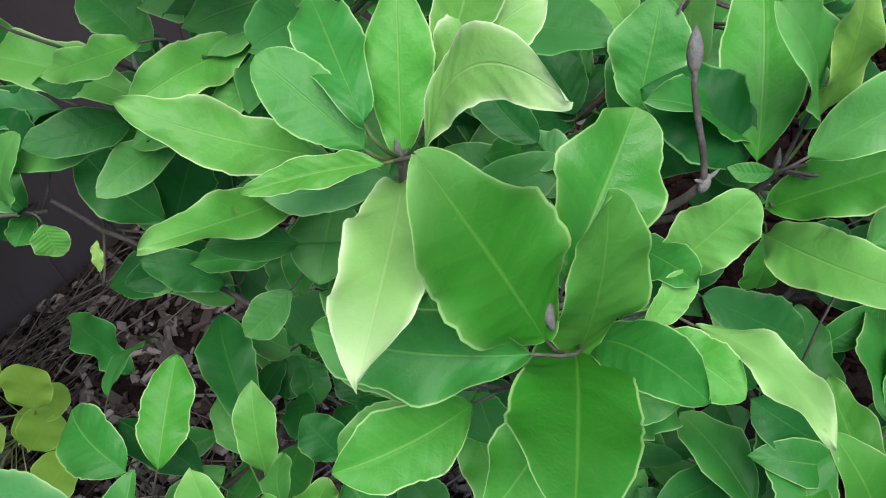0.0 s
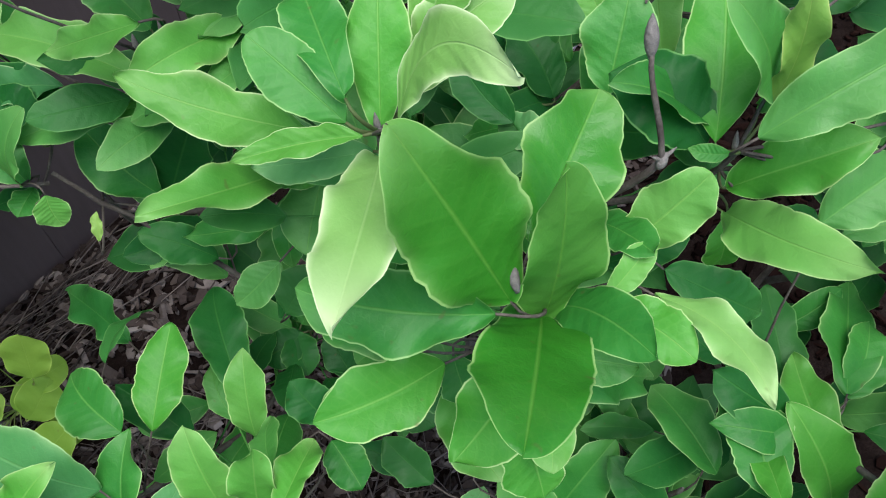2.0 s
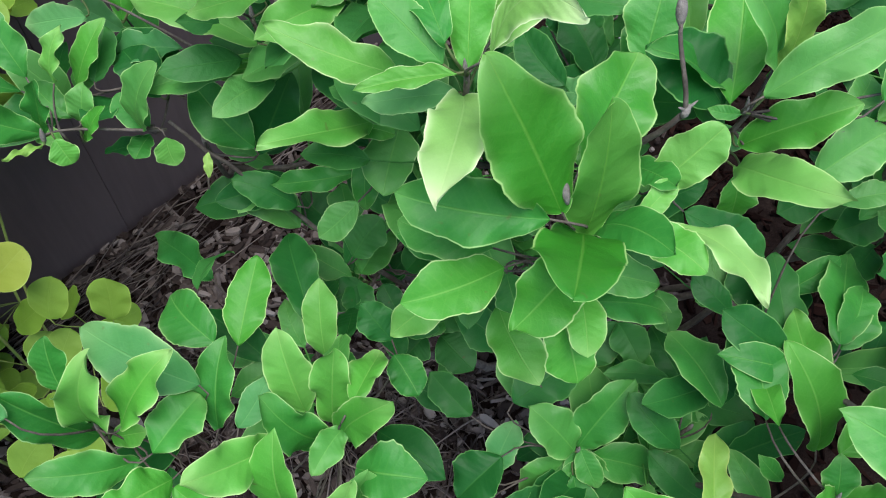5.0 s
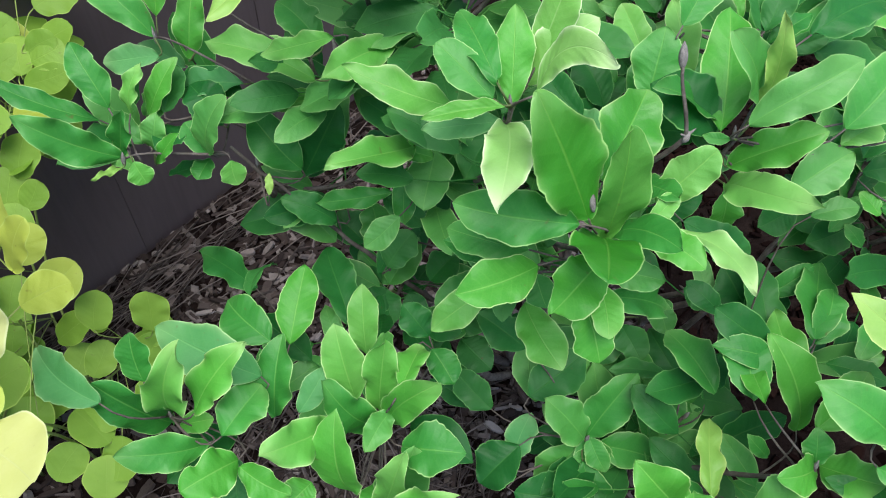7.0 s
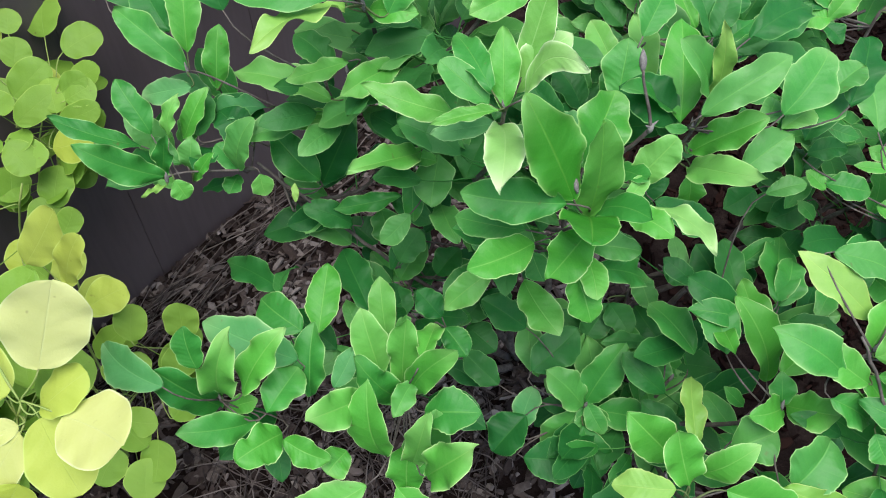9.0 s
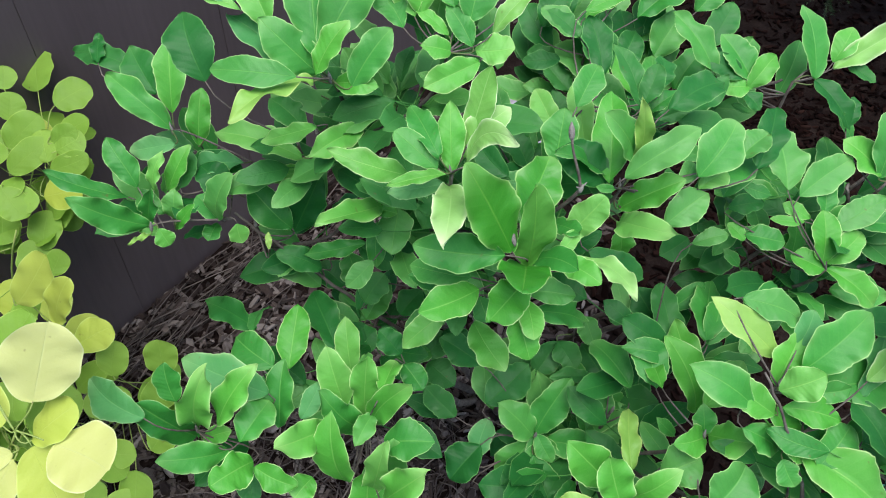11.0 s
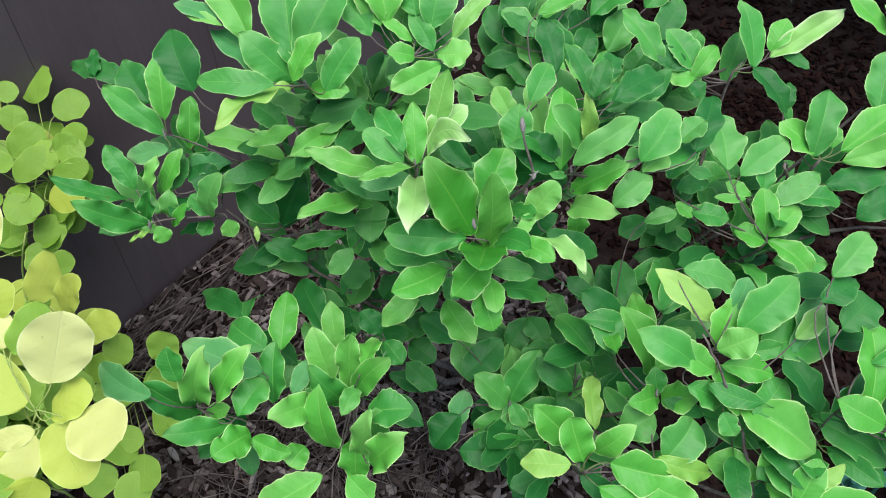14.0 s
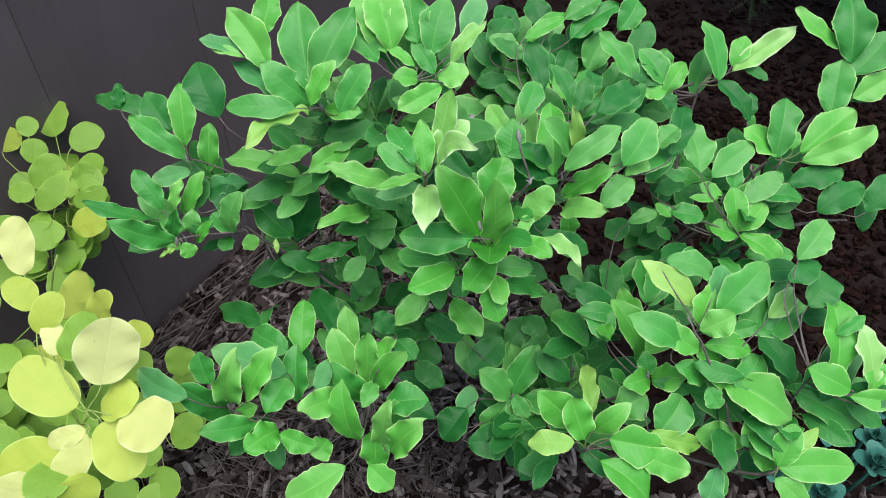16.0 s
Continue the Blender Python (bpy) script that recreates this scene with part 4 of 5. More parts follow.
leaf(s, (0.421, 0.541, 0.862), (0.381, 0.588, 0.904), 0.049, GREEN)
leaf(s, (0.416, 0.530, 0.850), (0.459, 0.567, 0.885), 0.034, YOUNG)
leaf(s, (0.419, 0.531, 0.853), (0.383, 0.533, 0.850), 0.034, YOUNG, blunt=0.5)
leaf(s, (0.510, 0.540, 0.871), (0.495, 0.611, 0.941), 0.051, GREEN)
leaf(s, (0.541, 0.549, 0.882), (0.647, 0.593, 0.932), 0.038, PALE)
s = sprig(0.170, 0.430, 0.885, 11, 0.35)
leaf(s, (0.191, 0.462, 0.915), (0.173, 0.522, 0.963), 0.040, DEEP)
leaf(s, (0.160, 0.502, 0.944), (0.121, 0.540, 0.962), 0.031, DEEP)
leaf(s, (0.243, 0.435, 0.886), (0.209, 0.499, 0.938), 0.034, DEEP)
leaf(s, (0.246, 0.436, 0.889), (0.266, 0.478, 0.922), 0.032, DEEP)
leaf(s, (0.286, 0.431, 0.868), (0.363, 0.479, 0.905), 0.038, DEEP)
leaf(s, (0.272, 0.463, 0.898), (0.277, 0.504, 0.918), 0.033, DEEP)
leaf(s, (0.258, 0.445, 0.868), (0.302, 0.475, 0.886), 0.023, GREEN)
leaf(s, (0.262, 0.419, 0.880), (0.307, 0.430, 0.894), 0.020, DEEP)
leaf(s, (0.171, 0.519, 0.972), (0.231, 0.538, 0.994), 0.024, YOUNG)
leaf(s, (0.132, 0.419, 0.859), (0.108, 0.464, 0.888), 0.033, YOUNG)
leaf(s, (0.171, 0.383, 0.851), (0.152, 0.448, 0.906), 0.034, YOUNG)
s = sprig(-0.010, 0.405, 0.975, 16, 0.5)
leaf(s, (-0.051, 0.440, 1.006), (-0.086, 0.506, 1.069), 0.057, YOUNG)
leaf(s, (-0.041, 0.441, 1.008), (-0.058, 0.502, 1.067), 0.065, YOUNG)
leaf(s, (-0.064, 0.429, 0.995), (-0.099, 0.467, 1.029), 0.035, GREEN)
leaf(s, (-0.003, 0.446, 1.015), (-0.011, 0.497, 1.065), 0.054, GREEN)
leaf(s, (0.018, 0.433, 1.004), (0.044, 0.487, 1.059), 0.052, GREEN)
leaf(s, (0.064, 0.447, 1.021), (0.093, 0.488, 1.063), 0.036, DULL)
leaf(s, (-0.011, 0.420, 0.990), (-0.048, 0.443, 1.010), 0.019, YOUNG)
leaf(s, (0.020, 0.409, 0.981), (-0.012, 0.446, 1.015), 0.029, GREEN)
leaf(s, (0.046, 0.422, 0.995), (0.098, 0.461, 1.037), 0.026, PALE)
leaf(s, (-0.004, 0.407, 0.976), (-0.040, 0.400, 0.988), 0.029, YOUNG)
leaf(s, (0.028, 0.394, 0.971), (-0.036, 0.358, 0.958), 0.036, YOUNG)
leaf(s, (0.026, 0.412, 0.975), (0.069, 0.404, 0.985), 0.040, YOUNG)
s = sprig(0.720, 0.510, 0.880, 2, 0.1)
leaf(s, (0.731, 0.517, 0.887), (0.796, 0.559, 0.933), 0.060, GREEN)
leaf(s, (0.729, 0.486, 0.857), (0.800, 0.511, 0.887), 0.046, YOUNG)
leaf(s, (0.687, 0.465, 0.834), (0.711, 0.533, 0.902), 0.058, GREEN)
leaf(s, (0.725, 0.531, 0.901), (0.730, 0.611, 0.980), 0.066, GREEN)
leaf(s, (0.704, 0.548, 0.916), (0.637, 0.600, 0.962), 0.032, YOUNG)
s = sprig(0.200, 0.620, 0.860, 14, 0.5)
leaf(s, (0.200, 0.650, 0.889), (0.267, 0.682, 0.922), 0.030, YOUNG)
leaf(s, (0.187, 0.627, 0.866), (0.131, 0.662, 0.894), 0.040, GREEN)
leaf(s, (0.278, 0.648, 0.892), (0.363, 0.687, 0.933), 0.053, GREEN)
leaf(s, (0.266, 0.673, 0.916), (0.332, 0.698, 0.943), 0.042, GREEN)
leaf(s, (0.234, 0.589, 0.832), (0.189, 0.655, 0.882), 0.053, DEEP)
leaf(s, (0.288, 0.555, 0.803), (0.300, 0.616, 0.849), 0.042, GREEN)
leaf(s, (0.270, 0.567, 0.812), (0.238, 0.627, 0.858), 0.036, YOUNG)
leaf(s, (0.323, 0.547, 0.797), (0.398, 0.580, 0.831), 0.051, GREEN)
leaf(s, (0.187, 0.535, 0.818), (0.222, 0.578, 0.854), 0.044, YOUNG)
leaf(s, (0.182, 0.698, 0.865), (0.155, 0.751, 0.905), 0.050, DEEP)
leaf(s, (0.233, 0.700, 0.884), (0.217, 0.752, 0.924), 0.049, DEEP)
leaf(s, (0.169, 0.648, 0.801), (0.118, 0.665, 0.817), 0.044, DEEP)
leaf(s, (0.315, 0.638, 0.801), (0.341, 0.688, 0.841), 0.050, DEEP)
leaf(s, (0.376, 0.619, 0.787), (0.434, 0.674, 0.834), 0.044, DEEP)
leaf(s, (0.137, 0.667, 0.859), (0.177, 0.716, 0.900), 0.049, DEEP)
leaf(s, (0.196, 0.633, 0.831), (0.232, 0.693, 0.879), 0.054, DEEP)
leaf(s, (0.244, 0.607, 0.822), (0.279, 0.658, 0.864), 0.048, DEEP)
leaf(s, (0.306, 0.625, 0.843), (0.348, 0.675, 0.885), 0.054, GREEN)
leaf(s, (0.338, 0.589, 0.811), (0.382, 0.635, 0.850), 0.048, GREEN)
leaf(s, (0.183, 0.605, 0.788), (0.145, 0.641, 0.816), 0.044, DEEP)
leaf(s, (0.304, 0.555, 0.775), (0.265, 0.598, 0.808), 0.048, DEEP)
leaf(s, (0.296, 0.536, 0.785), (0.350, 0.558, 0.808), 0.042, GREEN)
leaf(s, (0.392, 0.651, 0.847), (0.431, 0.702, 0.889), 0.049, DEEP)
leaf(s, (0.428, 0.610, 0.824), (0.457, 0.654, 0.859), 0.043, GREEN)
leaf(s, (0.152, 0.670, 0.822), (0.112, 0.727, 0.865), 0.050, DEEP)
leaf(s, (0.374, 0.689, 0.883), (0.412, 0.732, 0.919), 0.049, GREEN)
leaf(s, (0.290, 0.665, 0.854), (0.318, 0.718, 0.896), 0.049, DEEP)
leaf(s, (0.275, 0.653, 0.827), (0.262, 0.709, 0.869), 0.050, DEEP)
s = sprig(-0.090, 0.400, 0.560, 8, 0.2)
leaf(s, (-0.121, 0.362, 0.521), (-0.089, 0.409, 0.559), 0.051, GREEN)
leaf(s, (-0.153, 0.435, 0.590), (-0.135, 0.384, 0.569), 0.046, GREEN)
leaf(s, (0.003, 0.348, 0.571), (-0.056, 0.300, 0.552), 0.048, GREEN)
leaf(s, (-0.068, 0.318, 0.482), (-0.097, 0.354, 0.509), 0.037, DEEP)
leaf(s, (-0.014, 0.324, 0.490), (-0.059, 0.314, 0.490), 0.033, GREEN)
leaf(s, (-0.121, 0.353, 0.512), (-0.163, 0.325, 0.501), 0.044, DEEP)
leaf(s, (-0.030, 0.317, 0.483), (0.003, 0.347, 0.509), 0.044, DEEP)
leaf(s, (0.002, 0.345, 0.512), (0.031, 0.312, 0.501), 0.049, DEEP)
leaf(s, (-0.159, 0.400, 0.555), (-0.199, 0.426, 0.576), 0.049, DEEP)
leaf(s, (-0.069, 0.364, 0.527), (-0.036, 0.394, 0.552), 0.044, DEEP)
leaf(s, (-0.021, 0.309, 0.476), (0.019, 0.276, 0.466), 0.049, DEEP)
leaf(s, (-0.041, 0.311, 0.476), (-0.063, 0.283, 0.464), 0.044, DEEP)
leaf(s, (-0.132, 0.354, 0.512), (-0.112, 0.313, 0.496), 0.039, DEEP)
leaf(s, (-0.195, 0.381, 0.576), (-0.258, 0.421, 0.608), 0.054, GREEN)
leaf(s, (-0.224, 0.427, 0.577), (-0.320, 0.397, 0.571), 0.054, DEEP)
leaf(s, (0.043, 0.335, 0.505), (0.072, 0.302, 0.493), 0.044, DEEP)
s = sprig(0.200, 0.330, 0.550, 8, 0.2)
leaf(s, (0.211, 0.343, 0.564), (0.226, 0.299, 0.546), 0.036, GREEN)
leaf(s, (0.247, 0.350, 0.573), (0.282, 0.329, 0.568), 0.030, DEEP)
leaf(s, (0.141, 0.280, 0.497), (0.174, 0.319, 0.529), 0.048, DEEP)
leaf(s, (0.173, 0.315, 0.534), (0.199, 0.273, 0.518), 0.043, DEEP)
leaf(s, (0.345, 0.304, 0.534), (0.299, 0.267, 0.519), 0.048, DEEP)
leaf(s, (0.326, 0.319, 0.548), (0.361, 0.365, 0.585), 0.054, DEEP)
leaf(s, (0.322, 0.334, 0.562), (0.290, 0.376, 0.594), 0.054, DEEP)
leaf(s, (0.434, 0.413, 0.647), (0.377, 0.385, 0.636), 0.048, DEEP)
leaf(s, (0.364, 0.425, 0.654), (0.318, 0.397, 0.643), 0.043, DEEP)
# bare flowering twig and the buds
def bud(s, base, tip, radius, label):
    base, tip = Vector(base), Vector(tip)
    prof = (0.35, 0.75, 0.97, 1.0, 0.86, 0.55, 0.12)
    verts, faces = [], []
    tube(verts, faces, [base.lerp(tip, i / 6) for i in range(7)], [radius * p for p in prof], 10)
    part("bud", mesh_of("bud", verts, faces, BUD), s["object"], label)


s = sprig(0.141, 0.250, 0.907, 1)
s["points"] = curve_points((0.06, 0.34, 0.74), (0.09, 0.30, 0.80), (0.12, 0.25, 0.86), (0.141, 0.250, 0.907), 12)
verts, faces = [], []
tube(verts, faces, curve_points((0.140, 0.249, 0.905), (0.139, 0.252, 0.925), (0.126, 0.262, 0.945), (0.1245, 0.266, 0.962), 8), [0.0019, 0.0017, 0.0016, 0.0017, 0.0015, 0.0016, 0.0014, 0.0014, 0.0013], 8)
part("twig", mesh_of("twig", verts, faces, BARK), s["object"], "bare brown twig")
bud(s, (0.1245, 0.266, 0.960), (0.1225, 0.276, 0.978), 0.0036, "furry grey-brown flower bud")
bud(s, (0.139, 0.247, 0.903), (0.142, 0.251, 0.912), 0.0030, "knobbly grey node on the twig")
for spur in ((0.134, 0.247, 0.912), (0.147, 0.253, 0.914)):
    bud(s, (0.140, 0.249, 0.908), spur, 0.0011, "small leaf bud")
s = olive_shoot
bud(s, (0.066, 0.176, 0.890), (0.060, 0.186, 0.908), 0.0030, "small brown leaf bud")
BUD_RNG = random.Random(3)
for s in SPRIGS[:22]:
    p = s["points"][-1]
    bud(s, p - Vector((0, 0, 0.007)), p + Vector((BUD_RNG.uniform(-0.004, 0.004), BUD_RNG.uniform(-0.002, 0.006), 0.011)), BUD_RNG.uniform(0.0016, 0.0026), "small brown leaf bud")


# woody stems that show between the leaves
def twig(a, b, c, d, r0, r1):
    verts, faces = [], []
    pts = curve_points(a, b, c, d, 14)
    pts = [p + Vector((0.0015 * math.sin(i * 2.3), 0.0012 * math.cos(i * 1.9), 0.001 * math.sin(i * 3.1))) for i, p in enumerate(pts)]
    tube(verts, faces, pts, [(r0 + (r1 - r0) * i / 14) * (1.25 if i % 4 == 2 else 1.0) for i in range(15)], 8)
    part("branch", mesh_of("branch", verts, faces, BARK), shrub)


twig((0.341, 0.093, 0.789), (0.371, 0.068, 0.745), (0.415, 0.038, 0.669), (0.447, -0.024, 0.541), r0=0.0013, r1=0.0024)
twig((-0.291, 0.364, 0.741), (-0.227, 0.366, 0.661), (-0.149, 0.369, 0.563), (-0.067, 0.377, 0.465), r0=0.0017, r1=0.0034)
twig((0.416, 0.495, 0.550), (0.351, 0.423, 0.497), (0.301, 0.359, 0.438), (0.150, 0.420, 0.180), r0=0.0030, r1=0.0058)
twig((0.488, 0.579, 0.835), (0.452, 0.577, 0.823), (0.411, 0.594, 0.796), (0.350, 0.631, 0.702), r0=0.0020, r1=0.0045)
twig((0.707, 0.339, 0.713), (0.661, 0.360, 0.703), (0.598, 0.376, 0.672), (0.516, 0.401, 0.551), r0=0.0018, r1=0.0040)
twig((0.545, 0.397, 0.773), (0.533, 0.409, 0.812), (0.569, 0.425, 0.760), (0.579, 0.406, 0.672), r0=0.0020, r1=0.0030)
twig((0.085, 0.493, 0.772), (0.076, 0.506, 0.781), (0.068, 0.517, 0.789), (0.059, 0.529, 0.797), r0=0.0016, r1=0.0022)
twig((0.096, 0.530, 0.796), (0.098, 0.503, 0.778), (0.096, 0.479, 0.762), (0.088, 0.448, 0.742), r0=0.002, r1=0.0034)
twig((0.130, 0.515, 0.785), (0.120, 0.507, 0.780), (0.108, 0.498, 0.775), (0.097, 0.483, 0.765), r0=0.0013, r1=0.002)
twig((0.121, 0.465, 0.752), (0.111, 0.461, 0.750), (0.100, 0.458, 0.748), (0.091, 0.453, 0.745), r0=0.0012, r1=0.0018)
twig((0.075, 0.401, 0.711), (0.078, 0.386, 0.701), (0.082, 0.374, 0.693), (0.083, 0.359, 0.682), r0=0.0025, r1=0.003)
close_sprigs()

# ---- smoke bush ----
bush = tagged(new("smoke_bush"), "golden smoke bush with round lemon-yellow leaves", "shrub")
BUSH_FACING = Vector((0.28, -0.50, 0.85))
BUSH_ROOT = Vector((-0.66, 0.34, 0.0))
STEMS = []


def bush_stem(x, y, z, fill=60):
    end = Vector((x, y, z))
    foot = BUSH_ROOT + 0.25 * Vector((end.x - BUSH_ROOT.x, end.y - BUSH_ROOT.y, 0)) + Vector((-0.05, 0.03, -0.01))
    pts = curve_points(foot, foot + Vector((-0.02, 0.0, 0.35 * z)), end + Vector((-0.12, 0.02, -0.2)), end, 14)
    s = {"points": pts, "leaves": [], "bases": [], "fill": fill}
    STEMS.append(s)
    return s


def round_leaf(s, base, tip, width, material):
    verts, faces, uvs = blade(base, tip, width, LEAF_RNG, rng_roll(), LEAF_RNG.uniform(-0.02, 0.06), True, 22, 12, BUSH_FACING)
    s["leaves"].append(mesh_of("leaf", verts, faces, material, uvs))
    s["bases"].append((Vector(base), Vector(tip)))


def rng_roll():
    return LEAF_RNG.gauss(0, 9)


def close_stems():
    for s in STEMS:
        verts, faces = [], []
        pts = s["points"]
        tube(verts, faces, pts, [0.0028 - 0.0014 * i / 14 for i in range(15)], 7)
        for base, tip in s["bases"]:
            reach = [(p - base).length - 0.5 * (base.z - p.z) for p in pts]
            p = pts[max(4, min(range(len(pts)), key=lambda i: reach[i]))]
            back = (base - tip).normalized()
            tube(verts, faces, curve_points(p, p + Vector((0, 0, 0.01)), base + back * 0.02, base, 6), [0.0009] * 7, 5)
        stem = part("stem", mesh_of("stem", verts, faces, BUSH_TWIG), bush)
        for me in s["leaves"]:
            part("leaf", me, stem)
        verts, faces, uvs = [], [], []
        for _ in range(s["fill"]):
            p = pts[LEAF_RNG.randint(4 if s["fill"] > 30 else 10, 13)]
            a = LEAF_RNG.uniform(0, 6.28)
            d = Vector((math.cos(a), math.sin(a), LEAF_RNG.uniform(-0.2, 0.5))).normalized()
            base = p + d * LEAF_RNG.uniform(0.03, 0.08) + Vector((-0.03, 0, -0.01))
            if (base - FENCE_START).dot(FENCE_OUT) < 0.03:
                continue
            size = LEAF_RNG.uniform(0.042, 0.068)
            bv, bf, bu = blade(base, base + d * size, size * 0.95, LEAF_RNG, 0, 0.03, True, 10, 6)
            k = len(verts)
            v2, f2 = [], []
            tube(v2, f2, [p, p.lerp(base, 0.6), base], [0.0009, 0.0008, 0.0007], 4)
            verts += bv
            faces += [tuple(i + k for i in f) for f in bf]
            k = len(verts)
            verts += v2
            faces += [tuple(i + k for i in f) for f in f2]
            uvs += bu + [(0.5, 0.5)] * len(v2)
        tagged(part("low_leaves", mesh_of("low_leaves", verts, faces, LIME, uvs), stem), kind="stuff")


def shading_stems():
    """More of the bush along the fence, added unseen to shade the boards' foot."""
    for x, y, z in ((-0.98, 0.22, 0.78), (-0.86, 0.05, 0.80), (-1.0, 0.0, 0.92), (-0.78, -0.12, 0.72), (-1.05, -0.2, 0.85), (-0.86, 0.40, 0.70), (-0.78, 0.20, 0.52), (-0.9, -0.3, 0.8), (-1.12, 0.1, 0.95), (-0.82, 0.3, 0.4)):
        bush_stem(x, y, z)


shading_stems()
s = bush_stem(-0.451, 0.026, 0.745, 8)
round_leaf(s, (-0.465, 0.031, 0.749), (-0.539, 0.078, 0.790), 0.069, LEMON)
round_leaf(s, (-0.480, 0.077, 0.793), (-0.440, 0.116, 0.834), 0.051, LIME)
round_leaf(s, (-0.433, 0.020, 0.741), (-0.389, 0.047, 0.770), 0.052, LEMON)
round_leaf(s, (-0.433, 0.015, 0.736), (-0.393, -0.038, 0.686), 0.062, LEMON)
round_leaf(s, (-0.455, -0.030, 0.690), (-0.482, -0.063, 0.656), 0.058, LEMON)
round_leaf(s, (-0.485, -0.011, 0.707), (-0.570, -0.026, 0.687), 0.078, LEMON)
round_leaf(s, (-0.520, -0.029, 0.687), (-0.580, -0.054, 0.659), 0.058, CREAM)
round_leaf(s, (-0.452, 0.005, 0.725), (-0.497, -0.044, 0.674), 0.045, CREAM)
round_leaf(s, (-0.454, 0.010, 0.730), (-0.504, 0.000, 0.716), 0.029, CREAM)
round_leaf(s, (-0.426, 0.042, 0.781), (-0.399, 0.086, 0.859), 0.079, CREAM)
round_leaf(s, (-0.404, 0.011, 0.749), (-0.334, -0.023, 0.763), 0.076, CREAM)
round_leaf(s, (-0.449, 0.163, 0.706), (-0.422, 0.205, 0.691), 0.044, LEMON)
round_leaf(s, (-0.489, 0.080, 0.796), (-0.496, 0.113, 0.827), 0.030, CREAM)
round_leaf(s, (-0.511, 0.102, 0.816), (-0.482, 0.138, 0.852), 0.040, LEMON)
round_leaf(s, (-0.515, 0.124, 0.837), (-0.546, 0.154, 0.864), 0.040, LEMON)
s = bush_stem(-0.600, 0.360, 0.700, 3)
round_leaf(s, (-0.546, 0.272, 0.606), (-0.501, 0.277, 0.697), 0.045, LEMON)
round_leaf(s, (-0.609, 0.299, 0.611), (-0.540, 0.306, 0.709), 0.056, LEMON)
round_leaf(s, (-0.656, 0.340, 0.677), (-0.668, 0.410, 0.745), 0.053, CREAM)
s = bush_stem(-0.655, 0.620, 0.660, 24)
round_leaf(s, (-0.713, 0.717, 0.676), (-0.726, 0.781, 0.715), 0.074, LIME)
round_leaf(s, (-0.685, 0.702, 0.658), (-0.632, 0.742, 0.674), 0.061, LIME)
round_leaf(s, (-0.733, 0.638, 0.672), (-0.730, 0.672, 0.706), 0.048, LIME)
round_leaf(s, (-0.735, 0.606, 0.641), (-0.683, 0.644, 0.681), 0.059, LIME)
round_leaf(s, (-0.666, 0.587, 0.627), (-0.680, 0.626, 0.665), 0.054, LIME)
round_leaf(s, (-0.659, 0.610, 0.650), (-0.617, 0.626, 0.668), 0.039, LIME)
round_leaf(s, (-0.738, 0.557, 0.592), (-0.684, 0.534, 0.574), 0.048, LIME)
round_leaf(s, (-0.784, 0.603, 0.635), (-0.733, 0.595, 0.631), 0.041, LIME)
round_leaf(s, (-0.661, 0.578, 0.618), (-0.598, 0.594, 0.638), 0.043, LIME)
round_leaf(s, (-0.793, 0.659, 0.689), (-0.766, 0.688, 0.719), 0.045, LEMON)
round_leaf(s, (-0.741, 0.675, 0.708), (-0.744, 0.704, 0.736), 0.039, LIME)
round_leaf(s, (-0.639, 0.501, 0.631), (-0.570, 0.494, 0.658), 0.055, LEMON)
round_leaf(s, (-0.726, 0.570, 0.617), (-0.664, 0.613, 0.654), 0.050, LIME)
round_leaf(s, (-0.651, 0.599, 0.642), (-0.607, 0.620, 0.660), 0.050, LIME)
round_leaf(s, (-0.739, 0.551, 0.600), (-0.697, 0.515, 0.568), 0.053, LIME)
s = bush_stem(-0.527, 0.390, 0.269, 3)
round_leaf(s, (-0.488, 0.367, 0.338), (-0.489, 0.395, 0.399), 0.060, LIME)
round_leaf(s, (-0.564, 0.349, 0.355), (-0.553, 0.381, 0.411), 0.055, LIME)
round_leaf(s, (-0.529, 0.302, 0.182), (-0.484, 0.346, 0.229), 0.070, LIME)
round_leaf(s, (-0.551, 0.268, 0.170), (-0.554, 0.210, 0.123), 0.072, LIME)
round_leaf(s, (-0.531, 0.387, 0.266), (-0.480, 0.413, 0.294), 0.047, LIME)
round_leaf(s, (-0.624, 0.298, 0.185), (-0.552, 0.289, 0.187), 0.056, LIME)
round_leaf(s, (-0.658, 0.371, 0.276), (-0.590, 0.384, 0.338), 0.050, LIME)
round_leaf(s, (-0.535, 0.353, 0.235), (-0.501, 0.394, 0.281), 0.062, LIME)
round_leaf(s, (-0.699, 0.237, 0.152), (-0.706, 0.304, 0.206), 0.083, LIME)
round_leaf(s, (-0.569, 0.256, 0.163), (-0.630, 0.294, 0.195), 0.067, LIME)
round_leaf(s, (-0.566, 0.185, 0.106), (-0.571, 0.241, 0.151), 0.071, LIME)
round_leaf(s, (-0.649, 0.202, 0.122), (-0.616, 0.250, 0.160), 0.065, LIME)
round_leaf(s, (-0.738, 0.348, 0.242), (-0.737, 0.396, 0.280), 0.056, LIME)
round_leaf(s, (-0.604, 0.336, 0.228), (-0.585, 0.385, 0.266), 0.053, LIME)
round_leaf(s, (-0.544, 0.358, 0.247), (-0.512, 0.401, 0.276), 0.053, LIME)
round_leaf(s, (-0.627, 0.334, 0.234), (-0.614, 0.377, 0.264), 0.056, LIME)
s = bush_stem(-0.470, 0.100, 0.620, 0)
round_leaf(s, (-0.639, 0.375, 0.469), (-0.628, 0.418, 0.512), 0.054, LEMON)
